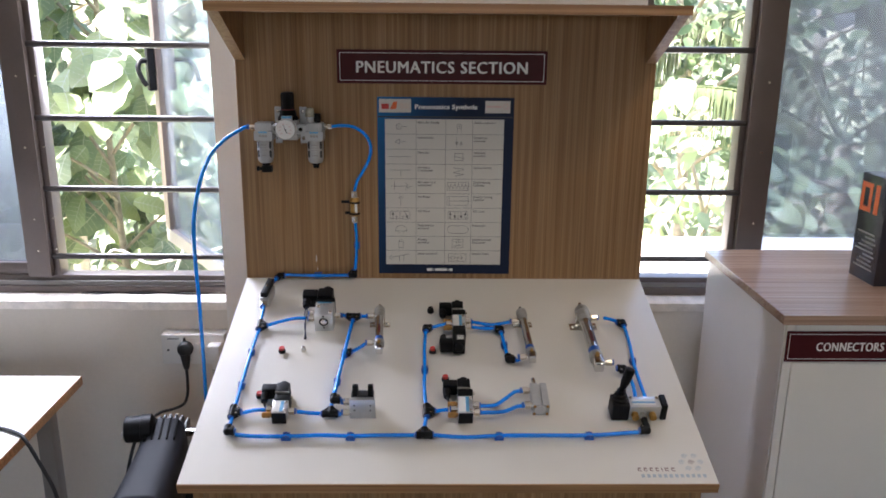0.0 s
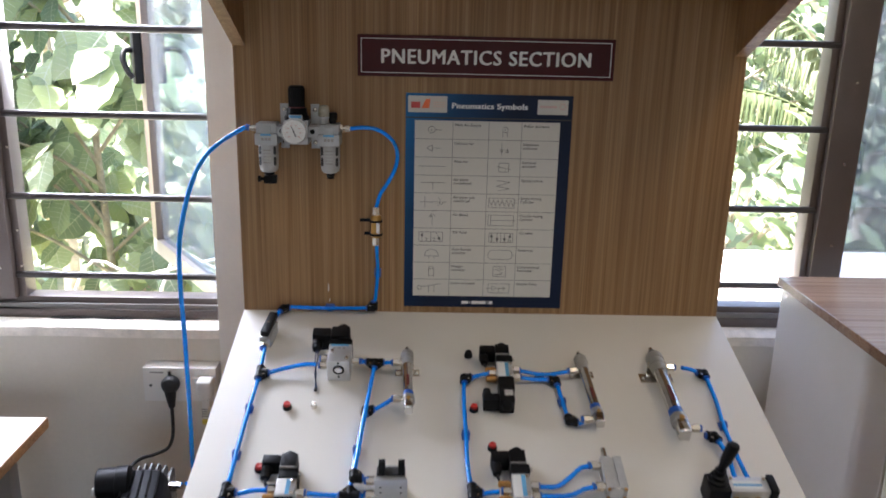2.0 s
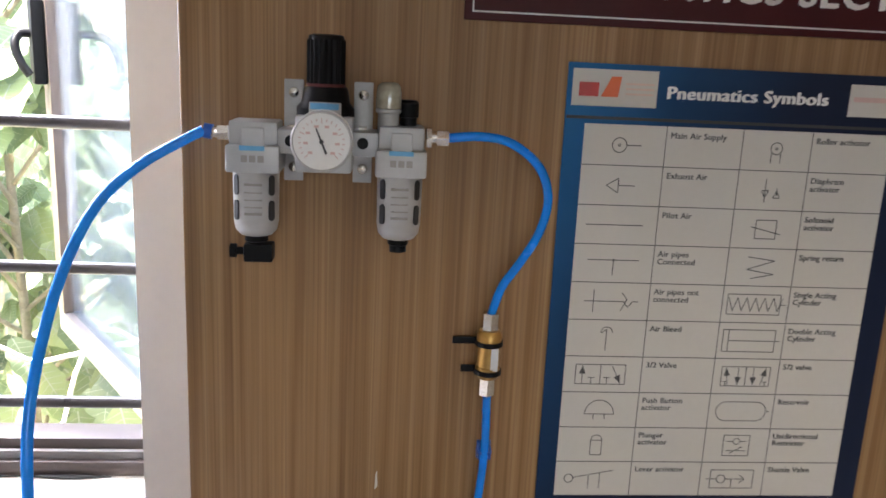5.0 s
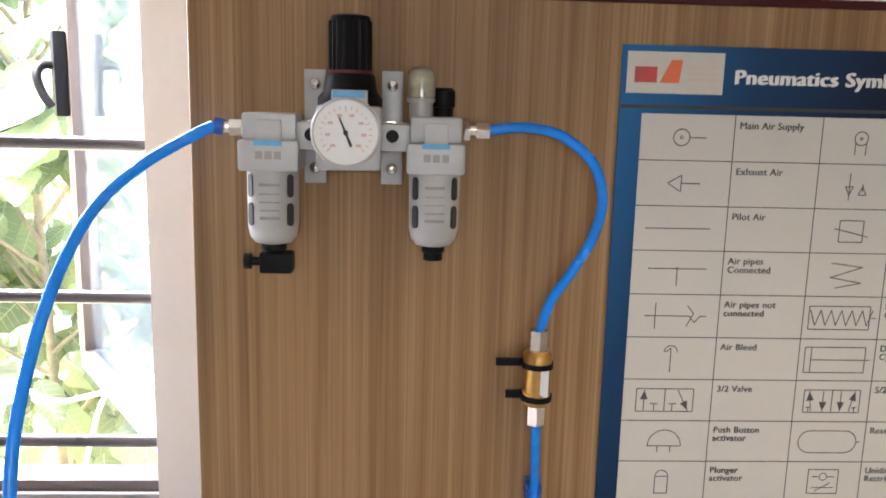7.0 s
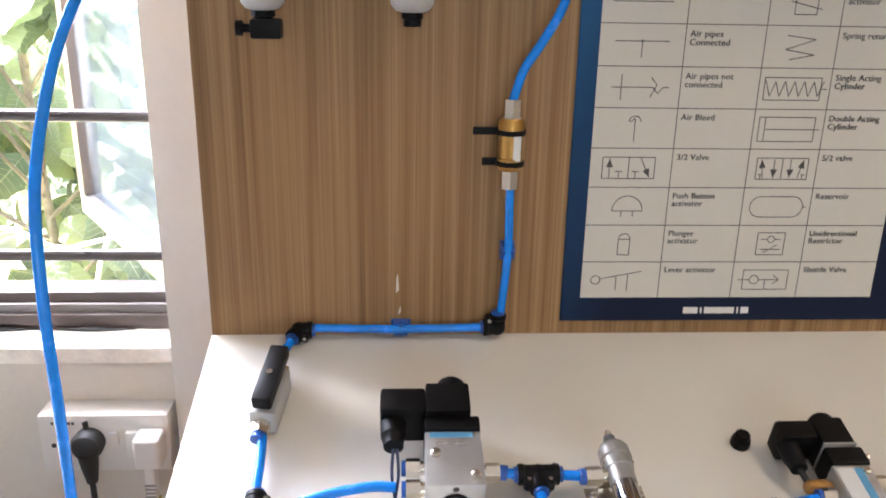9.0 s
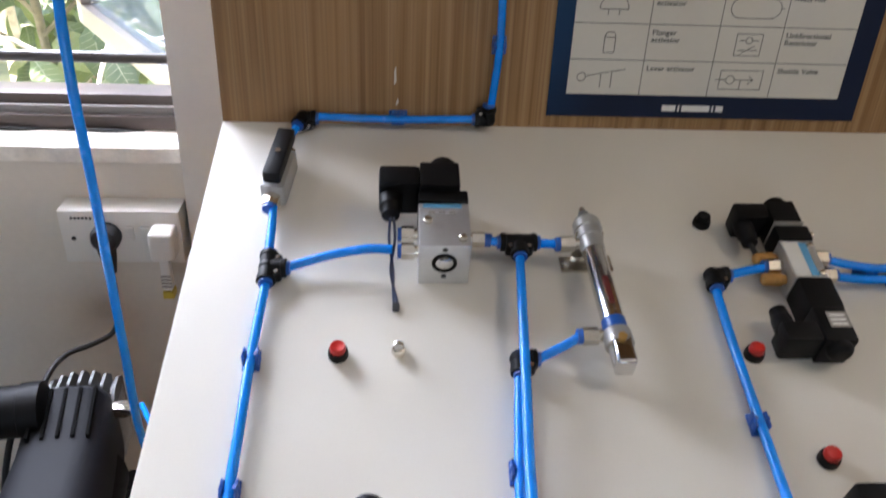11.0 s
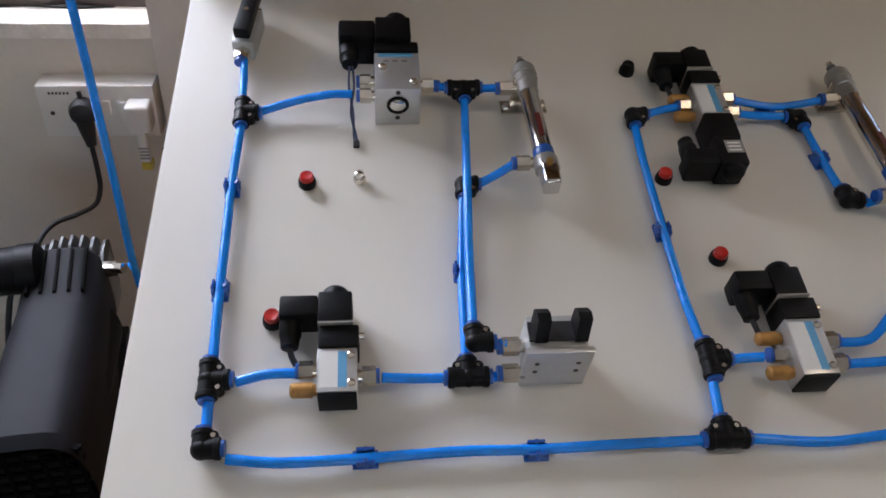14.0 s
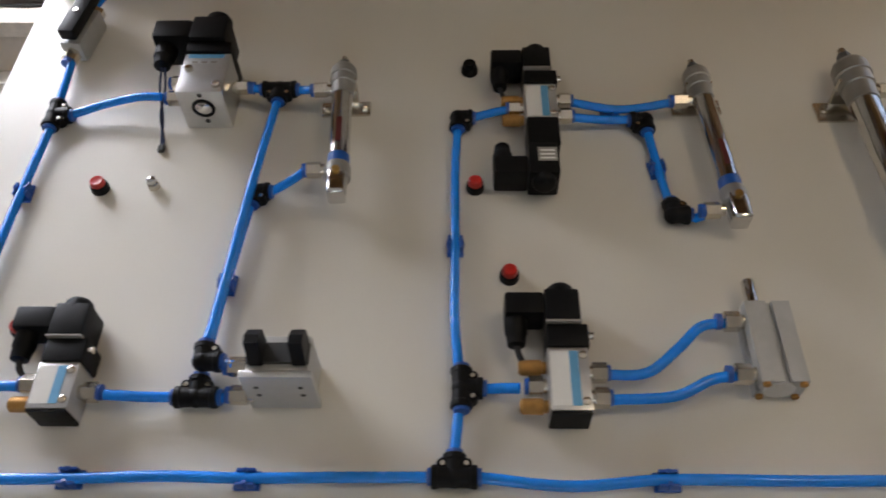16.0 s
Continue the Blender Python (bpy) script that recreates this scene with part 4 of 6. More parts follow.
for k in range(3):
    box(bm, -0.012 + 0.008 * k, -0.007 + 0.008 * k, 0.013, 0.0155, 0.042, 0.0422)
part("print", bm, M_INKG, blk)
part("pilot_head", B(-0.0195, 0.0195, 0.0250, 0.0370, 0.002, 0.045, bevel=0.002), M_BLACK, sb)
cl = part("solenoid", B(-0.018, 0.0135, 0.0370, 0.0650, 0.010, 0.050, bevel=0.002), M_BLACK, sb)
part("knob", lathe(bmesh.new(), (0.001, 0.060, 0.039), U_, [(0, 0.011), (0.010, 0.0115), (0.0125, 0.010), (0.015, 0.0075)], 18), M_BLACK, cl)
cn = part("connector", B(-0.0505, -0.018, 0.0390, 0.0605, 0.016, 0.050, bevel=0.003), M_BLACK, sb)
part("gland", lathe(bmesh.new(), (-0.041, 0.0425, 0.034), D_, [(0, 0.0095), (0.015, 0.009), (0.016, 0.008), (0.024, 0.007), (0.025, 0.003)], 18), M_BLACK, cn)
for k, dx in enumerate((-0.002, 0.0025)):
    part("wire", sweep(bmesh.new(), [(-0.0400 + 0.5 * dx, 0.020, 0.034), (-0.0400 + dx, 0.002, 0.024), (-0.0395 - 0.4 * dx, -0.018, 0.012), (-0.0375 + 0.4 * dx, -0.037, 0.003), (-0.0360 + 0.4 * dx, -0.047, 0.0025)], 0.0011, 8), M_WIRE, sb, "thin dark blue wire")
part("wire_end", B(-0.0390, -0.0335, -0.051, -0.044, 0.0008, 0.0045, bevel=0.001), M_RUBBER, sb)
for yy in (0.010, -0.008):
    part("port_fitting", hexfit(bmesh.new(), (-0.0195, yy, 0.022), L_, 0.0068, 0.013), M_NICKEL, sb)
    part("release_ring", C((-0.0325, yy, 0.022), (-0.0355, yy, 0.022), 0.0056, seg=16), M_BLUE2, sb)
part("port_fitting", hexfit(bmesh.new(), (0.0195, 0.007, 0.020), R_, 0.0066, 0.013), M_NICKEL, sb)
part("release_ring", C((0.0325, 0.007, 0.020), (0.038, 0.006, 0.020), 0.0054, seg=16), M_BLUE2, sb)


def round_cylinder(u, v0, v1, r, side, ports, label, turn=0.0, lift=0.009):
    """Round actuator along the slope from its rod tip at v0 to its clevis end at v1."""
    c = thing("air_cylinder", at_slope(u, v0, turn), label, "air cylinder", "air cylinders")
    L, h = v1 - v0, r * 1.35 + lift
    k = r / 0.0085
    part("rod", lathe(bmesh.new(), (0, 0, h), D_, [(0, 0.0026 * k), (0.012, 0.0028 * k), (0.016 * k, 0.0028 * k)], 14), M_NICKEL, c, "threaded rod tip")
    part("nut", C((0, -0.0050 * k, h), (0, -0.0095 * k, h), 0.0044 * k, seg=6), M_FIN, c, "dark hexagonal rod nut")
    part("head", lathe(bmesh.new(), (0, -0.014 * k, h), D_, [(0, r * 0.7), (0.0006, r * 1.12), (0.003 * k, r * 0.75), (0.0034 * k, r * 1.30), (0.012 * k, r * 1.34), (0.0125 * k, r * 1.22), (0.021 * k, r * 1.22), (0.0216 * k, r * 1.12), (0.034 * k, r * 1.08)], 28), M_HEAD, c, "grey cast cylinder head")
    ye = -(0.014 + 0.034) * k
    yb = -L + 0.034 * k
    bar = part("barrel", lathe(bmesh.new(), (0, ye + 0.004, h), D_, [(0, r), (ye + 0.004 - yb, r)], 28), M_CHROME, c, "polished steel barrel")
    part("label_band", lathe(bmesh.new(), (0, yb + 0.012 * k, h), D_, [(0, r + 0.0003), (0.010 * k, r + 0.0003)], 28), M_BLUE2, bar, "blue label band")
    part("print", B(-0.0022 * k, 0.0022 * k, yb + 0.022 * k, yb + 0.048 * k, h + r - 0.0004, h + r + 0.0004), M_DARKRED, bar, "dark red printed label")
    end = part("end_cap", lathe(bmesh.new(), (0, yb + 0.002, h), D_, [(0, r * 1.15), (0.002, r * 1.22), (0.012 * k, r * 1.22), (0.013 * k, r * 0.95), (0.020 * k, r * 0.88), (0.027 * k, r * 0.85), (0.029 * k, r * 0.6)], 24), M_HEAD, c)
    part("clevis", B(-r * 0.80, r * 0.80, yb - 0.030 * k, yb - 0.004 * k, h - r * 0.95, h + r * 1.08, bevel=0.003 * k, seg=3), M_CHROME, end, "bright clevis end with flat sides")
    part("pin_hole", C((0, yb - 0.009 * k, h + r * 1.02), (0, yb - 0.009 * k, h + r * 1.32), 0.0032 * k, seg=14), M_BRASS, end)
    bk = part("bracket", B(-0.021 * k, 0.021 * k, -0.046 * k, -0.030 * k, 0, 0.0025, bevel=0.0006), M_NICKEL, c, "zinc-plated foot bracket")
    part("upright", B(-r * 1.3, r * 1.3, -0.0315 * k, -0.0290 * k, 0.002, h + r * 0.4, bevel=0.0006), M_NICKEL, bk)
    for s in (-1, 1):
        part("bolt", lathe(bmesh.new(), (s * 0.0165 * k, -0.039 * k, 0.0025), (0, 0, 1), [(0, 0.0036), (0.003, 0.0034), (0.004, 0.002)], 6), M_NICKEL, bk)
    for vv in ports:
        y, d = -(vv - v0), (side, 0, 0)
        part("port_fitting", hexfit(bmesh.new(), (side * r * 1.1, y, h - 0.002), d, 0.0066, 0.015), M_NICKEL, c)
        part("release_ring", C((side * (r * 1.1 + 0.015), y, h - 0.002), (side * (r * 1.1 + 0.0185), y, h - 0.002), 0.0056, seg=16), M_BLUE2, c)
    return c


round_cylinder(-0.1400, 0.1410, 0.303, 0.0085, -1, (0.178, 0.268), "small round polished air cylinder with nickel fittings", 2.4, 0.0145)
round_cylinder(0.1600, 0.141, 0.323, 0.0085, -1, (0.187, 0.304), "slim round polished air cylinder with foot bracket", 3.0)
round_cylinder(0.2895, 0.133, 0.352, 0.0115, 1, (0.181, 0.327), "large round polished air cylinder with dome head", 1.6)

# compact cylinder
cc = thing("compact_cylinder", at_slope(0.1705, 0.4185), "square grooved aluminium compact cylinder with two blue tubes", "air cylinder", "air cylinders")
bm = bmesh.new()
prof = [(-0.017, 0.0), (0.017, 0.0), (0.017, 0.030), (0.004, 0.030), (0.004, 0.026), (-0.001, 0.026), (-0.001, 0.030), (-0.017, 0.030), (-0.017, 0.017), (-0.0145, 0.017), (-0.0145, 0.012), (-0.017, 0.012)]
prism(bm, [(0.9 * a, 0.80 * b) for a, b in prof], -0.0305, 0.0305, Matrix(((1, 0, 0, 0), (0, 0, 1, 0), (0, 1, 0, 0), (0, 0, 0, 1))))
cb = part("body", bm, M_CAST, cc)
part("rod", lathe(bmesh.new(), (-0.006, 0.0305, 0.015), U_, [(0, 0.0045), (0.021, 0.0045), (0.022, 0.0038)], 16), M_CHROME, cc)
part("end_plate", lathe(bmesh.new(), (-0.001, -0.0305, 0.0125), D_, [(0, 0.0105), (0.0012, 0.010)], 20), M_SILVER, cb)
for sx in (-0.0118, 0.0118):
    for zz in (0.0035, 0.0215):
        part("bolt", C((sx, -0.0305, zz), (sx, -0.0325, zz), 0.0026, seg=10), M_BRONZE, cb)
for yy in (0.0185, -0.0215):
    part("port_fitting", hexfit(bmesh.new(), (-0.015, yy, 0.016), L_, 0.0072, 0.014), M_NICKEL, cc)
    part("release_ring", C((-0.031, yy, 0.016), (-0.0345, yy, 0.016), 0.0058, seg=16), M_BLUE2, cc)

# gripper
gr = thing("air_gripper", at_slope(-0.1555, 0.4440) @ Matrix.Diagonal((1.06, 1, 0.90, 1)), "aluminium air gripper block with two black jaws", "gripper")
gb = part("body", B(-0.0185, 0.0195, -0.0095, 0.0165, 0.0, 0.047, bevel=0.0012), M_CAST, gr)
part("front_plate", B(-0.0215, 0.0225, -0.0145, -0.0095, 0.0, 0.050, bevel=0.0008), M_SILVER, gr, "flat aluminium front plate")
for sx in (-0.013, 0.014):
    for zz in (0.022, 0.034):
        part("hole", C((sx, -0.0149, zz), (sx, -0.0140, zz), 0.0017, seg=10), M_INK, gr)
part("slot", B(-0.0185, 0.0195, -0.004, 0.010, 0.047, 0.0505), M_INK, gr)
for sx in (-0.0115, 0.0145):
    bm = bmesh.new()
    prism(bm, [(-0.0065, 0.050), (0.0115, 0.050), (0.0115, 0.066), (0.004, 0.0735), (-0.002, 0.0735)], -0.0042, 0.0042, Matrix(((0, 0, 1, sx), (1, 0, 0, 0), (0, 1, 0, 0), (0, 0, 0, 1))))
    part("jaw", bm, M_BLACK, gr, "black plastic gripper jaw")
for yy, zz in ((0.0035, 0.027), (-0.0105, 0.0125)):
    part("port_fitting", hexfit(bmesh.new(), (-0.0185, yy, zz), L_, 0.0068, 0.0145), M_NICKEL, gr)
    part("release_ring", C((-0.033, yy, zz), (-0.0365, yy, zz), 0.0058, seg=16), M_BLUE2, gr)

# lever valve
lv = thing("lever_valve", at_slope(0.350, 0.4455), "hand lever valve with aluminium body and black lever knob", "valve")
part("base", B(-0.052, -0.020, -0.018, 0.016, 0.0, 0.035, bevel=0.0025), M_BLACK, lv)
part("boot", lathe(bmesh.new(), (-0.036, 0.002, 0.034), (0.05, 0.1, 1), [(0, 0.015), (0.004, 0.015), (0.006, 0.011), (0.011, 0.012), (0.013, 0.008), (0.020, 0.0085)], 20), M_BLACK, lv, "ribbed black rubber boot")
part("lever", lathe(bmesh.new(), (-0.0355, 0.004, 0.050), (0.24, 0.10, 1), [(0, 0.0050), (0.012, 0.0060), (0.022, 0.0082), (0.046, 0.0092), (0.051, 0.0080), (0.053, 0.004)], 18), M_BLACK, lv, "black lever knob")
lb = part("body", B(-0.020, 0.038, -0.0135, 0.0135, 0.0, 0.030, bevel=0.0014), M_SILVER, lv)
part("label", B(-0.014, 0.028, -0.009, 0.006, 0.030, 0.0303), M_DIAL, lb)
part("label_band", B(-0.014, 0.028, -0.004, 0.000, 0.0303, 0.0305), M_LABEL, lb)
for xx in (-0.015, 0.033):
    part("screw", C((xx, 0.009, 0.030), (xx, 0.009, 0.0325), 0.0028, seg=12), M_NICKEL, lb)
part("end_cap", B(0.038, 0.049, -0.0165, 0.0155, 0.0, 0.034, bevel=0.002), M_BLACK, lv)
for xx in (-0.010, 0.022):
    part("silencer", lathe(bmesh.new(), (xx, -0.0135, 0.014), D_, [(0, 0.0045), (0.003, 0.0045), (0.0035, 0.0068), (0.013, 0.0066), (0.0145, 0.004)], 14), M_BRASS, lv, "brass exhaust plug")
part("port_fitting", hexfit(bmesh.new(), (0.005, -0.0135, 0.0125), D_, 0.0068, 0.014), M_NICKEL, lv)
part("stem", C((0.005, -0.027, 0.0115), (0.005, -0.041, 0.0098), 0.0060, seg=16), M_BLACK, lv)
for xx in (0.000, 0.019):
    part("port_fitting", hexfit(bmesh.new(), (xx, 0.0135, 0.016), U_, 0.0062, 0.008), M_NICKEL, lv)


def button(u, v, red=True):
    b = thing("push_button", at_slope(u, v), "small black push button with a red cap" if red else "small black push button without red cap", "button", "push buttons")
    part("collar", lathe(bmesh.new(), (0, 0, 0), (0, 0, 1), [(0, 0.0072), (0.003, 0.0074), (0.0065, 0.0068), (0.0072, 0.0060)], 20), M_BLACK, b)
    part("cap", lathe(bmesh.new(), (0, 0, 0.0072), (0, 0, 1), [(0, 0.0058), (0.0038, 0.0055), (0.0046, 0.0046), (0.0042, 0.0034)], 20), M_RED if red else M_BLACK, b)
    return b


for u, v, red in ((-0.0315, 0.131, False), (-0.3305, 0.268, True), (-0.3515, 0.401, True), (-0.0275, 0.268, True), (-0.0030, 0.3535, True)):
    button(u, v, red)
pn = thing("panel_nut", at_slope(-0.2875, 0.2655), "small shiny metal toggle nut standing on the panel", "nut")
part("nut", lathe(bmesh.new(), (0, 0, 0), (0, 0, 1), [(0, 0.0052), (0.005, 0.0052), (0.006, 0.0044)], 6), M_NICKEL, pn)
part("stud", lathe(bmesh.new(), (0, 0, 0.006), (0, 0, 1), [(0, 0.0036), (0.004, 0.0036), (0.005, 0.0022)], 14), M_CHROME, pn)

# maker's printed mark, as plain shapes
lgm = thing("printed_mark", at_slope(0.38, 0.578), "printed red and blue-grey maker's mark on the panel corner", "print")
M_FADE = plain("faded_blue_print", (0.40, 0.46, 0.50), 0.4)
M_FADER = plain("faded_red_print", (0.26, 0.17, 0.155), 0.4)
bm = bmesh.new()
for a, b in ((-0.0585, -0.050), (-0.048, -0.040), (-0.038, -0.030), (-0.028, -0.020), (-0.018, -0.014), (-0.012, -0.003), (-0.001, 0.008)):
    box(bm, a, b - 0.0025, -0.0015, 0.0008, 0.0, 0.0003)
    box(bm, a, a + 0.0018, -0.0055, -0.0015, 0.0, 0.0003)
    box(bm, a, b - 0.0025, -0.0070, -0.0055, 0.0, 0.0003)
part("red_bar", bm, M_FADER, lgm)
bm = bmesh.new()
for k in range(12):
    box(bm, -0.055 + 0.0095 * k, -0.0495 + 0.0095 * k, -0.021, -0.014, 0.0, 0.0003)
part("blue_bar", bm, M_FADE, lgm)
for k in range(7):
    a = 2 * math.pi * k / 6
    cxy = Vector((0.037, 0.013, 0)) + (Vector((0.0165 * math.cos(a), 0.0165 * math.sin(a), 0)) if k < 6 else Vector((0, 0, 0)))
    bm = bmesh.new()
    pts = [(cxy.x * 1000 + (5.5 - 0.22 * j) * math.cos(j * 0.5), cxy.y * 1000 + (5.5 - 0.22 * j) * math.sin(j * 0.5)) for j in range(22)]
    seg_line(bm, 0, 0, pts, 0.0006)
    bmesh.ops.translate(bm, verts=bm.verts, vec=(0, 0, -0.0018))
    part("swirl", bm, M_FADE if k < 6 else M_FADER, lgm, smooth=0)

# ---- filter, regulator and lubricator on the backboard ----
frl = thing("air_preparation_unit", at_board(-0.338, 0.345), "grey filter, regulator and lubricator set with pressure gauge on backboard", "air regulator")


def bowl(parent, x, drain):
    g = part("bowl_guard", lathe(bmesh.new(), (x, -0.021, 0.034), D_, [(0, 0.0168), (0.004, 0.0172), (0.040, 0.0168), (0.047, 0.0155), (0.051, 0.012), (0.0525, 0.006)], 32), M_BOWL, parent, "grey metal bowl guard")
    for yy in (-0.033, -0.052):
        for a in (-48, 48):
            bm = bmesh.new()
            prism(bm, [(0.0025 * math.cos(radians(q)), (0.0052 if q <= 180 else -0.0052) + 0.0025 * math.sin(radians(q))) for q in (0, 30, 60, 90, 120, 150, 180, 181, 210, 240, 270, 300, 330, 359)], -0.0008, 0.0007)
            m = Matrix.Translation((x, yy, 0.034)) @ Matrix.Rotation(radians(a), 4, "Y") @ Matrix.Translation((0, 0, 0.0172))
            bmesh.ops.transform(bm, matrix=m, verts=bm.verts)
            part("sight_slot", bm, M_INK, g)
    bm = bmesh.new()
    for k in range(5):
        box(bm, x - 0.0065, x + 0.0065, -0.0330 - 0.0055 * k, -0.0312 - 0.0055 * k if k in (0, 4) else -0.0322 - 0.0055 * k, 0.0502, 0.0514)
    part("print", bm, M_INKG, g)
    return g


def head(parent, x, w):
    h = part("head", B(x - w, x + w, -0.023, -0.003, 0.013, 0.055, bevel=0.0022), M_FRL, parent, "grey cast body")
    part("upper_body", B(x - w + 0.002, x + w - 0.002, -0.003, 0.014, 0.015, 0.050, bevel=0.002), M_FRL, h)
    part("cover", B(x - w + 0.011, x + w - 0.011, -0.004, 0.010, 0.050, 0.0535, bevel=0.0015), M_FRL, h)
    part("blue_label", B(x - 0.009, x + 0.009, -0.0065, -0.0030, 0.055, 0.0554), M_LABEL, h, "blue label strip")
    bm = bmesh.new()
    for k in range(3):
        box(bm, x - 0.008 + 0.006 * k, x - 0.0035 + 0.006 * k, -0.015, -0.010, 0.055, 0.0553)
    part("print", bm, M_INKG, h)
    return h


head(frl, -0.051, 0.0195)
bl = bowl(frl, -0.051, True)
dr = part("drain_valve", box(lathe(bmesh.new(), (-0.051, -0.073, 0.034), D_, [(0, 0.0085), (0.004, 0.009), (0.005, 0.007), (0.020, 0.007)], 16), -0.060, -0.038, -0.093, -0.079, 0.026, 0.043, bevel=0.002), M_BLACK, frl, "black drain valve")
part("drain_knob", lathe(bmesh.new(), (-0.060, -0.086, 0.034), L_, [(0, 0.003), (0.006, 0.003), (0.0065, 0.0055), (0.011, 0.0055)], 14), M_BLACK, dr)
head(frl, 0.057, 0.0190)
br = bowl(frl, 0.057, False)
part("drain_cap", lathe(bmesh.new(), (0.057, -0.073, 0.034), D_, [(0, 0.0078), (0.004, 0.008), (0.005, 0.0065), (0.010, 0.0065)], 12), M_BLACK, frl)
part("sight_dome", lathe(bmesh.new(), (0.047, 0.014, 0.034), U_, [(0.012, 0.0080), (0.0125, 0.0096), (0.024, 0.0094), (0.029, 0.0085), (0.0315, 0.006), (0.032, 0.003)], 22), plain("clear_smoky_plastic", (0.36, 0.33, 0.24), 0.10, vary=0.3, coarse=120, spec=0.8), frl, "clear yellowish plastic sight dome")
part("dome_base", lathe(bmesh.new(), (0.047, 0.014, 0.034), U_, [(-0.006, 0.0080), (0.009, 0.0080), (0.0095, 0.0096), (0.012, 0.0096)], 22), M_FRL, frl)
part("oil_screw", lathe(bmesh.new(), (0.062, 0.012, 0.030), U_, [(0, 0.0062), (0.008, 0.0064), (0.0085, 0.0078), (0.019, 0.0078), (0.021, 0.0060)], 16), M_BLACK, frl)
part("regulator_body", B(-0.021, 0.021, -0.022, 0.020, 0.012, 0.050, bevel=0.003), M_FRL, frl)
for a, b in ((-0.034, -0.019), (0.019, 0.040)):
    part("spacer", B(a, b, -0.009, 0.009, 0.016, 0.047, bevel=0.0015), M_FRL, frl)
for xx in (-0.024, 0.0285):
    part("spacer_screw", C((xx, 0.001, 0.046), (xx, 0.001, 0.050), 0.0042, seg=14), M_BLACK, frl)
part("bonnet", lathe(bmesh.new(), (0, 0.019, 0.032), U_, [(0, 0.0215), (0.006, 0.0215), (0.010, 0.018), (0.020, 0.0165), (0.0215, 0.0150)], 28), M_BLACK, frl, "black regulator bonnet")
part("red_ring", lathe(bmesh.new(), (0, 0.0405, 0.032), U_, [(0, 0.0144), (0.0022, 0.0144)], 28), M_DARKRED, frl)
bm = bmesh.new()
prism(bm, [((0.0142 if k % 2 else 0.0133) * math.cos(math.pi * k / 22), (0.0142 if k % 2 else 0.0133) * math.sin(math.pi * k / 22)) for k in range(44)], 0.0427, 0.0740, Matrix(((1, 0, 0, 0), (0, 0, 1, 0), (0, 1, 0, 0.032), (0, 0, 0, 1))))
lathe(bm, (0, 0.0740, 0.032), U_, [(0, 0.0134), (0.0030, 0.0126), (0.0039, 0.010)], 28)
part("adjust_knob", bm, M_BLACK, frl, "ribbed black adjusting knob")
part("regulator_plate", B(-0.0105, 0.0125, 0.0175, 0.0300, 0.0515, 0.0560, bevel=0.001), M_FRL, frl)
part("blue_label", B(-0.0095, 0.0110, 0.0250, 0.0295, 0.0560, 0.0564), M_LABEL, frl)
ga = part("gauge", lathe(bmesh.new(), (0, 0.0035, 0.048), (0, 0, 1), [(0, 0.010), (0.006, 0.020), (0.010, 0.0218), (0.022, 0.0218), (0.0235, 0.0205)], 40), M_DIAL, frl, "round white pressure gauge")
part("dial", C((0, 0.0035, 0.0712), (0, 0.0035, 0.0720), 0.0200, seg=40), M_DIAL, ga)
bm = bmesh.new()
for k in range(21):
    a = radians(225 - 13.5 * k)
    r0 = 0.0145 if k % 5 else 0.0130
    p0, p1 = Vector((r0 * math.cos(a), 0.0035 + r0 * math.sin(a), 0.0721)), Vector((0.0165 * math.cos(a), 0.0035 + 0.0165 * math.sin(a), 0.0721))
    cyl(bm, p0, p1, 0.00025, seg=4)
part("scale", bm, plain("faint_red_scale", (0.60, 0.38, 0.34), 0.5), ga)
bm = bmesh.new()
for k in range(8):
    a = radians(225 - 38.5 * k)
    cxx, cyy = 0.0112 * math.cos(a), 0.0035 + 0.0112 * math.sin(a)
    box(bm, cxx - 0.0016, cxx + 0.0016, cyy - 0.0009, cyy + 0.0009, 0.0720, 0.0722)
part("dial_print", bm, plain("pale_red_print", (0.62, 0.42, 0.38), 0.5), ga)
part("bezel", lathe(bmesh.new(), (0, 0.0035, 0.0705), (0, 0, 1), [(0, 0.0219), (0.0020, 0.0219), (0.0030, 0.0210), (0.0030, 0.0202), (0.0012, 0.0200)], 40), M_BOWL, ga)
bm = bmesh.new()
cyl(bm, (-0.004, 0.013, 0.0726), (0.0035, -0.005, 0.0726), 0.0005, 0.0009, seg=6)
cyl(bm, (0, 0.0035, 0.072), (0, 0.0035, 0.0735), 0.0016, seg=12)
part("needle", bm, M_INK, ga)
for xx in (-0.0265, 0.0275):
    bk = part("wall_bracket", B(xx - 0.0075, xx + 0.0075, -0.035, 0.044, 0.0, 0.0022, bevel=0.0008), M_CAST, frl, "zinc wall bracket")
    part("arm", B(xx - 0.003, xx + 0.003, -0.010, 0.010, 0.002, 0.020), M_NICKEL, bk)
    for yy in (0.034, -0.024):
        part("screw", lathe(bmesh.new(), (xx, yy, 0.0022), (0, 0, 1), [(0, 0.0042), (0.0018, 0.0036), (0.0026, 0.001)], 14), M_NICKEL, bk)
part("inlet_fitting", box(C((-0.071, 0.004, 0.034), (-0.079, 0.004, 0.034), 0.0060, seg=6), -0.0845, -0.078, 0.0000, 0.008, 0.030, 0.038, bevel=0.002), M_NICKEL, frl, "plated inlet nipple")
part("release_ring", C((-0.083, 0.004, 0.034), (-0.089, 0.005, 0.034), 0.0056, seg=16), M_BLUE2, frl)
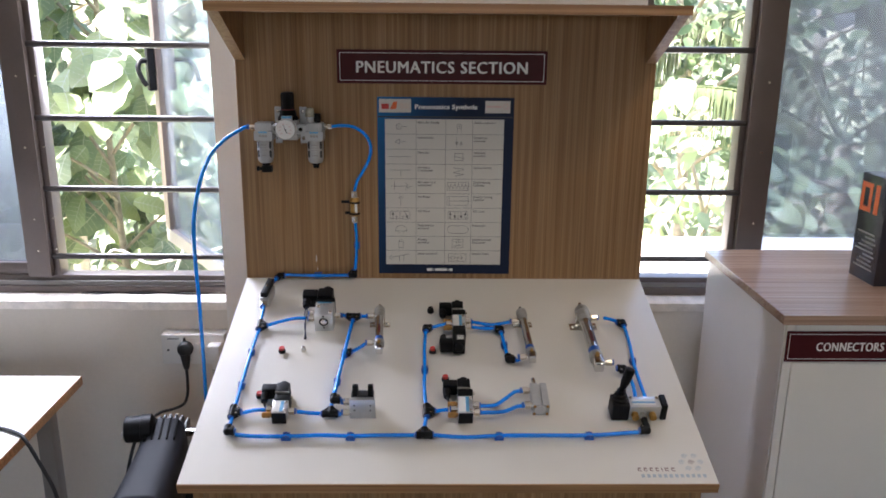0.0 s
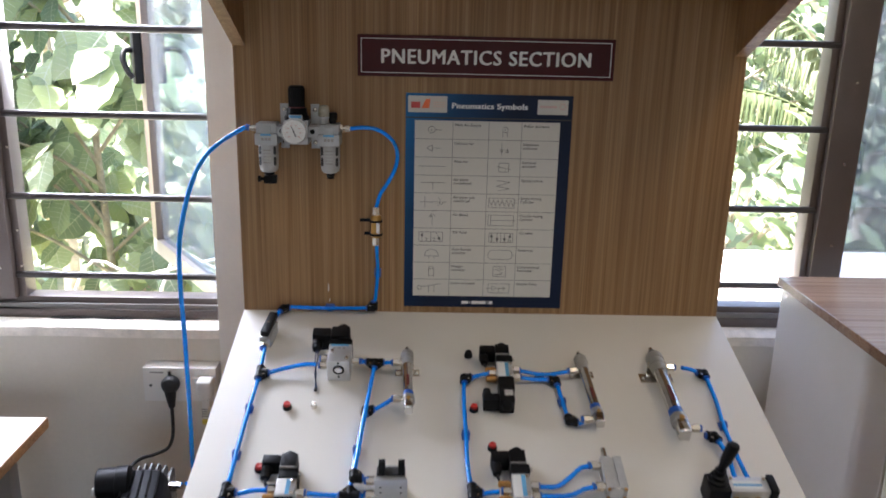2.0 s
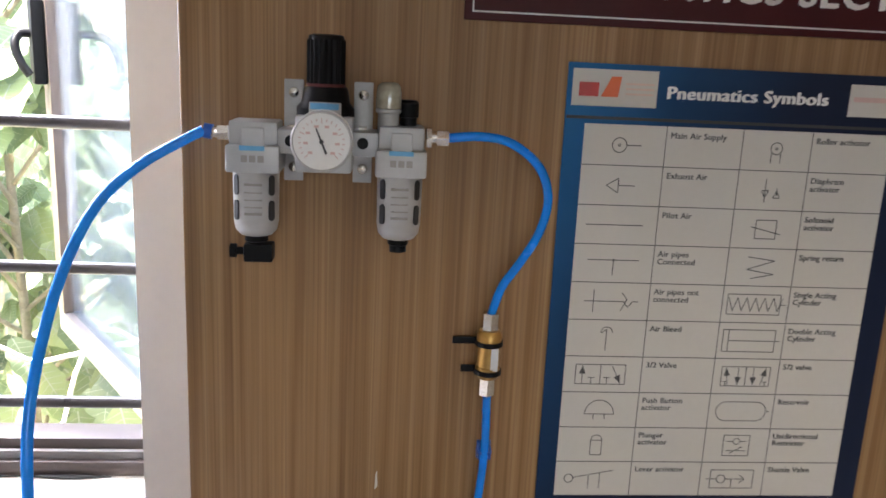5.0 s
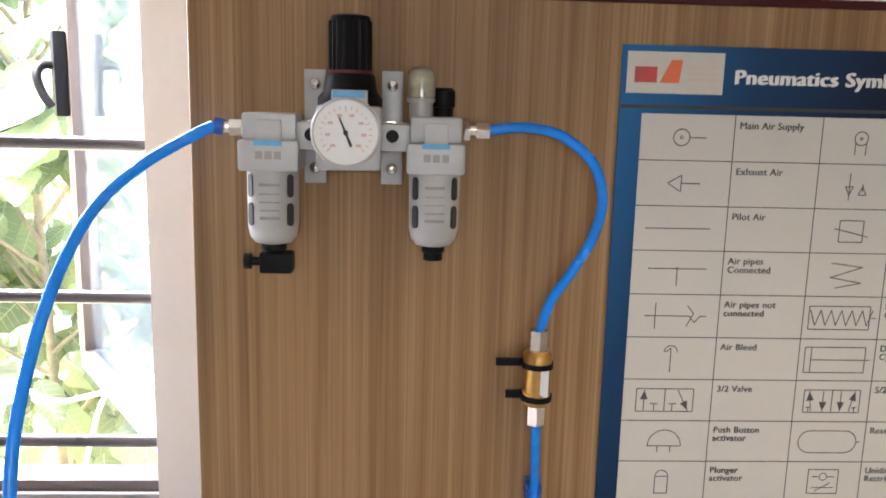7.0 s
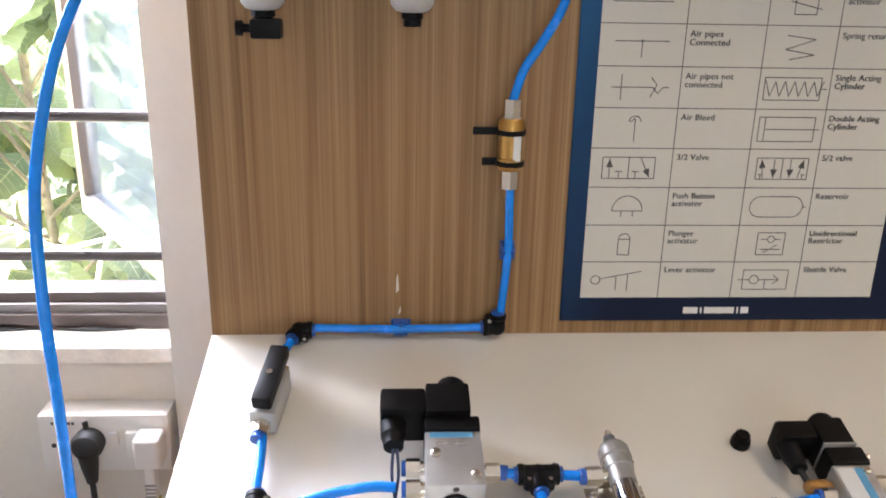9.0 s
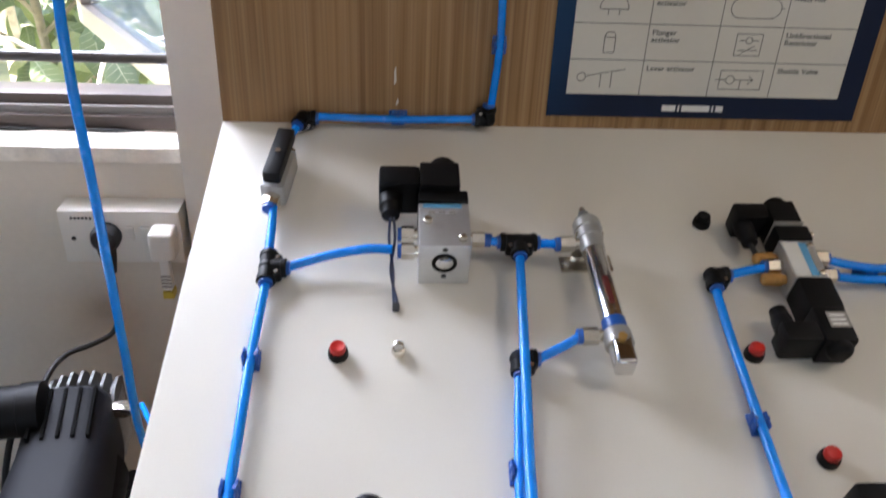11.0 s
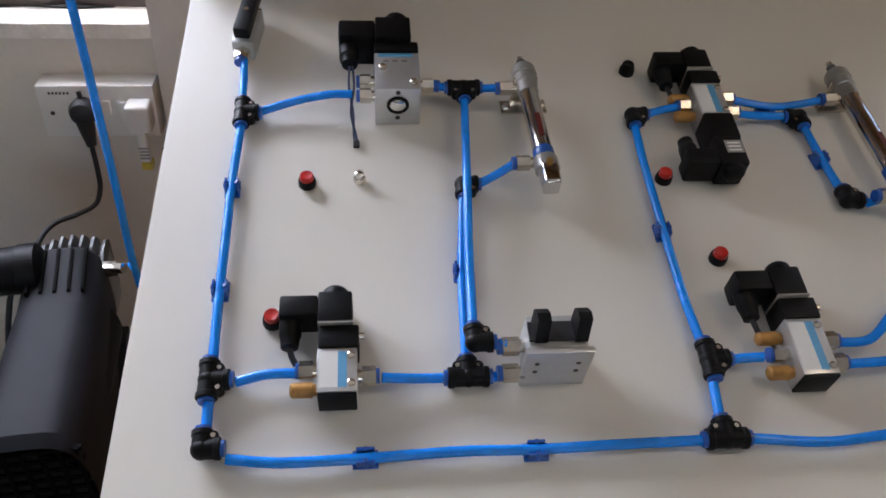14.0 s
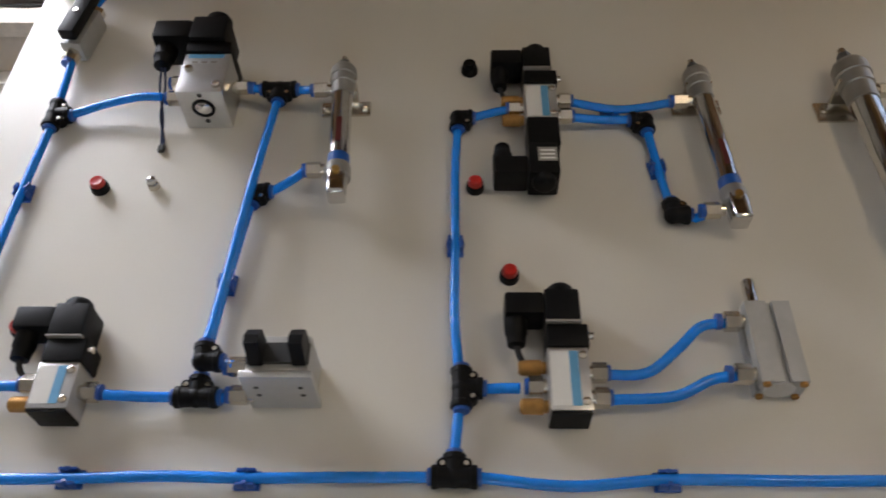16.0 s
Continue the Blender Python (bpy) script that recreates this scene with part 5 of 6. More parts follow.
part("outlet_fitting", cyl(cyl(C((0.076, 0.006, 0.034), (0.080, 0.006, 0.034), 0.0082, seg=6), (0.080, 0.006, 0.034), (0.084, 0.006, 0.034), 0.0050, seg=16), (0.084, 0.006, 0.034), (0.093, 0.006, 0.034), 0.0064, seg=6), M_NICKEL, frl, "nickel outlet nut")
tube(ON_BOARD, [(-0.246, 0.351, 0.034), (-0.220, 0.353, 0.032), (-0.195, 0.348, 0.029), (-0.172, 0.330, 0.026), (-0.163, 0.305, 0.024), (-0.168, 0.277, 0.022), (-0.182, 0.250, 0.019), (-0.194, 0.230, 0.016), (-0.2015, 0.205, 0.014)], "blue air tube curving from the lubricator outlet")

# inline filter with ties
il = thing("inline_filter", at_board(-0.2015, 0.171), "brass inline filter strapped with black cable ties", "filter")
part("nut", C((0, 0.036, 0.0135), (0, 0.021, 0.0135), 0.0072, seg=6), M_NICKEL, il)
part("body", lathe(bmesh.new(), (0, 0.021, 0.0135), D_, [(0, 0.0085), (0.003, 0.0105), (0.010, 0.0105), (0.011, 0.0095), (0.031, 0.0095), (0.032, 0.0105), (0.039, 0.0105), (0.042, 0.008)], 24), M_BRASS, il, "brass filter body")
part("label", B(0.001, 0.007, -0.012, 0.008, 0.0215, 0.0235), M_DIAL, il)
part("nut", C((0, -0.021, 0.0135), (0, -0.036, 0.0135), 0.0072, seg=6), M_NICKEL, il)
for yy in (0.010, -0.015):
    tie = part("cable_tie", lathe(bmesh.new(), (0, yy + 0.002, 0.0135), D_, [(0, 0.0116), (0.004, 0.0116)], 24), M_BLACK, il, "black cable tie")
    part("tail", B(-0.030 if yy > 0 else -0.022, -0.009, yy - 0.0035, yy + 0.0025, 0.006, 0.0075), M_BLACK, tie)

# supply hose from the compressor
hose = solo("supply_hose", sweep(bmesh.new(), [(-0.427, -0.036, 1.440), (-0.4401, -0.0400, 1.433), (-0.469, -0.0497, 1.415), (-0.4941, -0.0649, 1.390), (-0.5102, -0.0834, 1.355), (-0.5207, -0.1048, 1.310), (-0.5275, -0.1261, 1.250), (-0.5256, -0.1415, 1.180), (-0.5211, -0.1518, 1.100), (-0.519, -0.1578, 1.020), (-0.5183, -0.1603, 0.940), (-0.521, -0.155, 0.860), (-0.530, -0.120, 0.780), (-0.555, -0.040, 0.700), (-0.592, 0.060, 0.655), (-0.626, 0.128, 0.635)], 0.0039, 12, 8), M_BLUE, "blue air hose arching down from the filter to the compressor", "hose", "air tubes")

# ---- switch box on the wall, plugs and leads ----
sk = thing("switch_box", pose(-0.697, 0.40, 0.765), "white surface switch box with two rockers and two plugs", "switch box")
sbx = part("case", B(-0.088, 0.088, -0.046, 0.0, -0.046, 0.042, bevel=0.003), M_SOCKET, sk)
bm = bmesh.new()
for k in range(6):
    box(bm, -0.070 + 0.0055 * k, -0.0665 + 0.0055 * k, -0.0465, -0.0455, 0.028, 0.032)
part("print", bm, M_INK, sbx)
part("screw", C((-0.070, -0.0455, -0.004), (-0.070, -0.0470, -0.004), 0.0035, seg=12), M_INK, sbx)
for a, b, z0, z1, d in ((0.008, 0.020, -0.004, 0.018, 0.052), (0.030, 0.046, -0.022, 0.018, 0.053)):
    part("rocker", B(a, b, -d, -0.045, z0, z1, bevel=0.002), M_SOCKET, sk)
pl = thing("black_plug", pose(-0.717, 0.354, 0.768), "round black mains plug in the switch box with its lead", "plug")
part("body", lathe(bmesh.new(), (0, 0, 0), (0, -1, 0), [(0, 0.021), (0.012, 0.022), (0.022, 0.018), (0.026, 0.010)], 24), M_RUBBER, pl)
part("sleeve", lathe(bmesh.new(), (0, -0.014, -0.012), (0.03, 0, -1), [(0, 0.014), (0.018, 0.012), (0.045, 0.0075), (0.047, 0.004)], 18), M_RUBBER, pl)
part("prong", sweep(bmesh.new(), [(-0.002, -0.004, 0.016), (-0.002, -0.005, 0.028), (-0.003, -0.004, 0.032)], 0.004, 8), M_RUBBER, pl)
part("lead", sweep(bmesh.new(), [(0.001, -0.014, -0.055), (0.001, -0.015, -0.10), (-0.001, -0.018, -0.135), (-0.010, -0.032, -0.158), (-0.034, -0.055, -0.162), (-0.060, -0.085, -0.158), (-0.074, -0.12, -0.165), (-0.078, -0.17, -0.185), (-0.072, -0.22, -0.195)], 0.0042, 10), M_RUBBER, pl, "black mains lead")
pw = thing("white_adapter", pose(-0.631, 0.354, 0.762), "white plug with a yellow-marked lead in the switch box", "plug")
part("body", B(-0.018, 0.018, -0.036, 0.0, -0.020, 0.026, bevel=0.006, seg=3), M_SOCKET, pw)
sv2 = part("sleeve", B(-0.008, 0.006, -0.030, -0.012, -0.075, -0.018, bevel=0.003), M_SOCKET, pw)
bm = bmesh.new()
for k in range(4):
    box(bm, -0.0085, 0.0065, -0.0308, -0.0300, -0.050 - 0.006 * k, -0.047 - 0.006 * k)
part("groove", bm, M_INKG, sv2)
part("yellow_tag", B(-0.0088, 0.0068, -0.0308, -0.0112, -0.088, -0.076), plain("yellow_tag", (0.6, 0.45, 0.05), 0.5), pw)
bm = C((-0.618, 0.400, 0.668), (-0.618, 0.397, 0.668), 0.006, seg=12)
solo("wall_hole", bm, M_INK, "small dark drilled hole in the wall", "hole")

crack = sweep(bmesh.new(), [(-1.02, 0.4225, 0.9065), (-0.94, 0.4215, 0.9075), (-0.90, 0.4225, 0.9065), (-0.84, 0.420, 0.9075), (-0.78, 0.421, 0.9070), (-0.72, 0.4185, 0.9075), (-0.66, 0.4205, 0.9065)], lambda q: 0.0022 + 0.0014 * math.sin(17 * q), 6)
solo("sill_crack", crack, M_INK, "dark ragged crack along the plaster sill", "crack")

# ---- compressor ----
cp = thing("air_compressor", pose(-0.701, 0.0, -0.0, 0, 0, 6), "charcoal plastic-covered air compressor standing beside the stand", "compressor")
W2 = 0.062
cov = bmesh.new()
n = 22
sections = [(0.135, 0.662, 0.050, 0.10), (0.120, 0.672, 0.054, 0.115), (0.045, 0.648, 0.060, 0.125), (-0.05, 0.645, 0.065, 0.15), (-0.12, 0.645, 0.069, 0.165), (-0.193, 0.644, 0.073, 0.175), (-0.208, 0.634, 0.071, 0.170)]
rings = []
for y, top, hw, ht in sections:
    rr = []
    for k in range(n + 1):
        a = math.pi * k / n
        c, s = math.cos(a), math.sin(a)
        rr.append(cov.verts.new((hw * math.copysign(abs(c) ** 0.55, c), y, top - ht + ht * abs(s) ** 0.42)))
    rings.append(rr)
for a, b in zip(rings, rings[1:]):
    for k in range(n):
        cov.faces.new((a[k], a[k + 1], b[k + 1], b[k]))
cov.faces.new(rings[0])
cover = part("cover", cov, M_CASE, cp, "charcoal plastic shroud", 30)
for k in range(5):
    x = -0.036 + 0.018 * k
    part("vent_slot", prism(bmesh.new(), [(0.050, 0.645), (0.118, 0.665), (0.118, 0.6738), (0.050, 0.6528)], -0.0020, 0.0020, Matrix(((0, 0, 1, x), (1, 0, 0, 0), (0, 1, 0, 0), (0, 0, 0, 1)))), M_SLOT, cover)
gri = bmesh.new()
for k in range(9):
    z = 0.480 + 0.017 * k
    box(gri, -0.066, 0.066, -0.203, -0.197, z, z + 0.006, bevel=0.001)
for k in range(7):
    x = -0.06 + 0.02 * k
    box(gri, x - 0.002, x + 0.002, -0.205, -0.197, 0.475, 0.622)
part("fan_grille", gri, M_SLOT, cp, "dark slatted fan grille")
part("motor", lathe(bmesh.new(), (0, 0.10, 0.555), D_, [(0, 0.050), (0.02, 0.066), (0.27, 0.066), (0.30, 0.060)], 24), M_BLACK, cp)
fin_meshes = []
for k in range(7):
    x = -0.036 + 0.014 * k
    hgt = 0.034 - 0.0016 * (k - 3) ** 2
    fin_meshes.append(prism(bmesh.new(), [(0.132, 0.55), (0.190, 0.55), (0.190, 0.624 + hgt * 0.4), (0.172, 0.624 + hgt), (0.146, 0.624 + hgt), (0.132, 0.624 + hgt * 0.5)], -0.002, 0.002, Matrix(((0, 0, 1, x), (1, 0, 0, 0), (0, 1, 0, 0), (0, 0, 0, 1)))))
hd2 = part("cylinder_head", box(bmesh.new(), -0.05, 0.05, 0.136, 0.188, 0.53, 0.624, bevel=0.003), M_CAST, cp, "finned aluminium cylinder head")
for fm in fin_meshes:
    part("fin", fm, M_FIN, hd2)
for xx in (-0.040, 0.042):
    part("bolt", lathe(bmesh.new(), (xx, 0.150, 0.622), (0, 0, 1), [(0, 0.0065), (0.012, 0.0065), (0.014, 0.004)], 6), M_CHROME, hd2)
part("outlet", box(C((0.048, 0.125, 0.628), (0.080, 0.112, 0.634), 0.0085, seg=6), 0.048, 0.070, 0.112, 0.128, 0.620, 0.638, bevel=0.002), M_NICKEL, cp, "plated air outlet")
af = part("air_filter", lathe(bmesh.new(), (-0.020, 0.100, 0.656), (-1, -0.05, 0), [(0, 0.026), (0.006, 0.036), (0.030, 0.036), (0.031, 0.034), (0.068, 0.033), (0.071, 0.030)], 32), M_BLACK, cp, "round black intake filter")
part("label", B(-0.094, -0.0915, 0.061, 0.073, 0.650, 0.662), M_DIAL, af)
part("lead", sweep(bmesh.new(), [(-0.062, 0.10, 0.64), (-0.078, 0.09, 0.60), (-0.092, 0.07, 0.53), (-0.090, 0.04, 0.44), (-0.080, 0.02, 0.36)], 0.0042, 10), M_RUBBER, cp)
tk = part("tank", lathe(bmesh.new(), (0, 0.20, 0.30), D_, [(0, 0.05), (0.02, 0.09), (0.05, 0.112), (0.42, 0.112), (0.45, 0.09), (0.47, 0.05)], 32), M_CASE, cp, "dark steel air tank")
for y in (0.12, -0.18):
    part("cradle", B(-0.06, 0.06, y - 0.02, y + 0.02, 0.40, 0.50, bevel=0.003), M_CASE, cp)
    for x in (-0.08, 0.08):
        lg2 = part("foot", B(x - 0.015, x + 0.015, y - 0.015, y + 0.015, 0.02, 0.26, bevel=0.002), M_CASE, cp)
        part("rubber_pad", C((x, y, 0.0), (x, y, 0.022), 0.022, seg=16), M_RUBBER, lg2)

# ---- white desk ----
dk = thing("white_desk", pose(0, 0, 0), "white-topped desk with wood edging against the window wall", "desk")
dt = part("top", B(-2.3, -0.956, -0.95, 0.215, 0.721, 0.745, bevel=0.001, seg=1), M_CAB, dk)
part("edging", B(-0.9558, -0.9535, -0.95, 0.215, 0.721, 0.745), M_EDGE, dt, "wood edging strip")
for x in (-1.03, -2.22):
    for y in (0.15, -0.88):
        part("leg", B(x - 0.02, x + 0.02, y - 0.02, y + 0.02, 0.0, 0.721, bevel=0.002), M_SASH, dk, "pale painted steel leg")
    part("rail", B(x - 0.015, x + 0.015, -0.86, 0.13, 0.66, 0.721, bevel=0.002), M_SASH, dk)
part("rail", B(-2.2, -1.05, 0.14, 0.16, 0.66, 0.721, bevel=0.002), M_SASH, dk)
solo("black_cable", sweep(bmesh.new(), [(-1.30, -0.02, 0.7495), (-1.10, -0.060, 0.7495), (-1.02, -0.080, 0.7495), (-0.968, -0.105, 0.7495), (-0.943, -0.122, 0.741), (-0.912, -0.135, 0.692), (-0.880, -0.145, 0.622), (-0.870, -0.160, 0.550), (-0.875, -0.20, 0.450), (-0.90, -0.28, 0.30), (-0.95, -0.25, 0.10), (-1.0, -0.2, 0.006), (-1.1, -0.1, 0.005)], 0.0045, 10), M_RUBBER, "black cable draped over the desk edge", "cable")

# ---- connectors cabinet and the carton on it ----
cab = thing("storage_cabinet", pose(0, 0, 0), "white laminate storage cabinet with a walnut top", "cabinet")
tp = part("top", B(0.717, 1.95, -0.179, 0.357 - 0.02, 1.047, 1.068, bevel=0.0012, seg=1), M_TOP, cab, "walnut laminate top")
part("edging", B(0.717, 1.95, -0.1815, -0.1792, 1.047, 1.068), M_TOP, tp)
part("side_panel", B(0.731, 0.749, -0.158, 0.335, 0.0, 1.047), M_CAB, cab)
part("side_panel", B(1.915, 1.933, -0.158, 0.335, 0.0, 1.047), M_CAB, cab)
part("front_stile", B(0.7325, 0.751, -0.166, -0.159, 0.06, 1.045, bevel=0.001), M_WHITE, cab)
part("front_panel", B(0.753, 1.913, -0.166, -0.150, 0.06, 1.045, bevel=0.001), M_WHITE, cab)
part("plinth", B(0.742, 1.913, -0.14, -0.12, 0.0, 0.06), M_SKIRT, cab)
part("back_panel", B(0.742, 1.913, 0.32, 0.334, 0.0, 1.045), M_CAB, cab)
sign("cabinet_sign", pose(0.903, -0.166, 0.993, 90, 0, 0), 0.338, 0.070, "CONNECTORS", 0.0280, -0.103, -0.0100, "LEFT", "maroon sign with white lettering on the cabinet front", 0.73)
cx = thing("carton", pose(1.012, 0.018, 1.068, 0, 0, 2), "tall black glossy carton with orange printing on the cabinet", "box")
kb = part("body", B(0.0, 0.12, 0.0, 0.110, 0.0, 0.255, bevel=0.0015), M_BOX, cx)
bm = bmesh.new()
for k in range(9):
    box(bm, -0.0006, 0.0002, 0.018 + 0.004 * (k % 3), 0.096 - 0.011 * ((k * 5) % 4), 0.030 + 0.0105 * k, 0.0335 + 0.0105 * k)
part("small_print", bm, M_INKG, kb)
bm = bmesh.new()
for a, b, z0, z1 in ((0.060, 0.104, 0.222, 0.234), (0.092, 0.104, 0.165, 0.222), (0.060, 0.092, 0.165, 0.176), (0.060, 0.071, 0.176, 0.222), (0.030, 0.046, 0.165, 0.234)):
    box(bm, -0.0008, 0.0002, a, b, z0, z1)
part("orange_mark", bm, M_ORANGE, kb, "orange printed blocks")
bm = bmesh.new()
box(bm, 0.015, 0.105, -0.0008, 0.0002, 0.16, 0.23)
part("orange_mark", bm, M_ORANGE, kb)

# ---- outdoors ----
solo("ground", B(-400, 400, 0.7, 800, -3.4, -3.2), M_EARTH, "dry grassy ground outside", "ground", kind="structure", smooth=0)
solo("terrace_slab", B(0.25, 5.0, 0.62, 2.25, 0.48, 0.60, bevel=0.004), M_CONC, "pale concrete terrace slab outside the window", "terrace", kind="structure")
solo("outer_wall", B(0.25, 5.0, 0.62, 0.80, -3.2, 0.479), M_CONC, "pale concrete wall below the terrace", "wall", kind="structure")


def leaves(rng, spots, length, width, droop, curl=0.25, rows=5, veins=None):
    """Many folded leaf blades as plain lists: spots are (place, outward)."""
    vs, fs = [], []
    wavy = 0.10 if veins is not None else 0.0
    for p, out in spots:
        L = length * rng.uniform(0.65, 1.2)
        w = width * rng.uniform(0.75, 1.15) * L / length
        d = (Vector(out) * rng.uniform(0.5, 1.2) + Vector((rng.uniform(-0.7, 0.7), rng.uniform(-0.9, 0.3), -droop * rng.uniform(0.2, 1.4)))).normalized()
        up = Vector((rng.uniform(-0.5, 0.5), rng.uniform(-1.0, 0.1), rng.uniform(0.3, 1.0)))
        side = d.cross(up).normalized()
        nrm = side.cross(d).normalized()
        base = len(vs)
        for k in range(rows + 1):
            t = k / rows
            hw = w * (math.sin(math.pi * min(1, t * 0.92 + 0.06)) ** 0.8) * (0.62 if t > 0.85 and not wavy else 1) * 0.5 * (1 + wavy * math.sin(9.4 * t * 2 + L * 40))
            mid = Vector(p) + d * (L * t) - nrm * (curl * L * t * t)
            wav = 0.05 * w * math.sin(7 * t + rng.random())
            vs += [tuple(mid - side * hw + nrm * (0.18 * hw + wav)), tuple(mid), tuple(mid + side * hw + nrm * (0.18 * hw - wav))]
        for k in range(rows):
            a = base + 3 * k
            fs += [(a, a + 1, a + 4, a + 3), (a + 1, a + 2, a + 5, a + 4)]
            if veins is not None:
                for lift in (0.003, -0.003):
                    o, mid, nxt = nrm * lift, Vector(vs[a + 1]), Vector(vs[a + 4])
                    b, h = len(veins[0]), 0.0042 * (1 - 0.7 * k / rows)
                    veins[0].extend([tuple(mid - side * h + o), tuple(mid + side * h + o), tuple(nxt + side * h * 0.8 + o), tuple(nxt - side * h * 0.8 + o)])
                    veins[1].append((b, b + 1, b + 2, b + 3))
                    if 0 < k < rows - 1:
                        for edge in (vs[a + 3], vs[a + 5]):
                            tip = mid.lerp(Vector(edge), 0.86)
                            b = len(veins[0])
                            veins[0].extend([tuple(mid - d * 0.0018 + o), tuple(mid + d * 0.0018 + o), tuple(tip + d * 0.0008 + o), tuple(tip - d * 0.0008 + o)])
                            veins[1].append((b, b + 1, b + 2, b + 3))
    return vs, fs


def listed(name, vs, fs, material, parent, label=""):
    me = bpy.data.meshes.new(name)
    me.from_pydata(vs, [], fs)
    me.materials.append(material)
    me.shade_smooth()
    ob = new(name, me)
    ob.parent = parent
    return tagged(ob, label)


def tree(name, base, top, spread, n_limb, n_leaf, length, width, droop, material, seed, label, r0=0.09, blossoms=0, low=0.0):
    rng = random.Random(seed)
    t = thing(name, pose(*base), label, "tree", "trees outside")
    hgt = top - base[2]
    tr = bmesh.new()
    sweep(tr, [(0, 0, 0), (0.05, -0.03, hgt * 0.4), (-0.04, 0.05, hgt * 0.75), (0.03, 0.0, hgt)], lambda s: r0 * (1 - 0.75 * s), 10, 5)
    part("trunk", tr, M_BARK, t)
    spots, lim = [], bmesh.new()
    for k in range(n_limb):
        a, z = rng.uniform(0, 2 * math.pi), hgt * (low + (1 - low) * (k + 0.5) / n_limb)
        e = Vector((math.cos(a) * spread * rng.uniform(0.5, 1), math.sin(a) * spread * rng.uniform(0.5, 1) * 0.8, z + rng.uniform(0.0, 0.5)))
        m = e * 0.5 + Vector((0, 0, z * 0.5 + 0.12 + rng.uniform(-0.08, 0.1)))
        pts = smooth_path([(0, 0, z - 0.25), tuple(m - Vector((0, 0, 0.1))), tuple(e)], 6)
        sweep(lim, [pts[0], pts[4], pts[8], pts[-1]], lambda s: 0.25 * r0 * (1 - 0.8 * s) + 0.003, 7, 4)
        for j in range(n_leaf // n_limb):
            s = rng.uniform(0.25, 1.0) ** 0.7
            q = pts[min(len(pts) - 1, int(s * (len(pts) - 1)))] + Vector((rng.gauss(0, 0.14), rng.gauss(0, 0.14), rng.gauss(0, 0.13)))
            spots.append((q, (e - Vector((0, 0, e.z))).normalized()))
    part("limb", lim, M_BARK, t)
    veins = ([], []) if length > 0.25 else None
    vs, fs = leaves(rng, spots, length, width, droop, rows=9 if veins else 5, veins=veins)
    crown = listed("crown", vs, fs, material, t)
    if veins:
        listed("leaf_vein", veins[0], veins[1], M_VEIN, crown)
    if blossoms:
        vs, fs = [], []
        for k in range(blossoms):
            q, _ = spots[rng.randrange(len(spots))]
            c = q + Vector((rng.uniform(-0.1, 0.1), rng.uniform(-0.25, 0.0), rng.uniform(0.0, 0.15)))
            for j in range(26):
                o = Vector((rng.gauss(0, 0.05), rng.gauss(0, 0.05), rng.gauss(0, 0.045)))
                a1, a2 = Vector((rng.gauss(0, 1), rng.gauss(0, 1), rng.gauss(0, 1))).normalized() * 0.016, Vector((rng.gauss(0, 1), rng.gauss(0, 1), rng.gauss(0, 1))).normalized() * 0.016
                b = len(vs)
                vs += [tuple(c + o - a1), tuple(c + o + a2), tuple(c + o + a1), tuple(c + o - a2)]
                fs.append((b, b + 1, b + 2, b + 3))
        listed("blossom", vs, fs, M_BLOSSOM, t, "cream flower clusters")
    return t


tree("broadleaf_tree", (-1.95, 3.15, -3.2), 2.7, 1.30, 30, 1500, 0.265, 0.175, 0.9, M_LEAF, 3, "broad-leaved tree with large pale green leaves close outside", 0.035, low=0.48)
tree("broadleaf_tree", (-3.4, 3.6, -3.2), 3.2, 1.5, 26, 780, 0.30, 0.19, 0.8, M_LEAF, 8, "broad-leaved tree with large pale green leaves further off", 0.09, low=0.45)
tree("flowering_tree", (2.5, 6.3, -3.2), 3.6, 2.0, 34, 1800, 0.15, 0.085, 0.4, M_LEAF2, 5, "small-leaved tree with clusters of cream flowers", 0.08, 120, low=0.5)
tree("flowering_tree", (3.7, 3.9, -3.2), 3.4, 1.7, 30, 1500, 0.16, 0.09, 0.4, M_LEAF2, 6, "leafy tree with cream flowers beside the terrace", 0.09, 130, low=0.45)
tree("leafy_tree", (-0.9, 7.5, -3.2), 3.4, 2.4, 34, 1700, 0.20, 0.11, 0.5, M_FAR_HAZED, 11, "green tree in the hazy distance", 0.12, low=0.3)
tree("leafy_tree", (-4.6, 8.5, -3.2), 3.8, 2.8, 34, 1700, 0.22, 0.12, 0.5, M_FAR_HAZED, 12, "tall green tree in the distance", 0.12, low=0.3)
tree("leafy_tree", (4.6, 8.0, -3.2), 3.8, 2.8, 34, 1700, 0.22, 0.12, 0.5, M_FAR_HAZED, 13, "spreading green tree in the distance", 0.12, low=0.3)


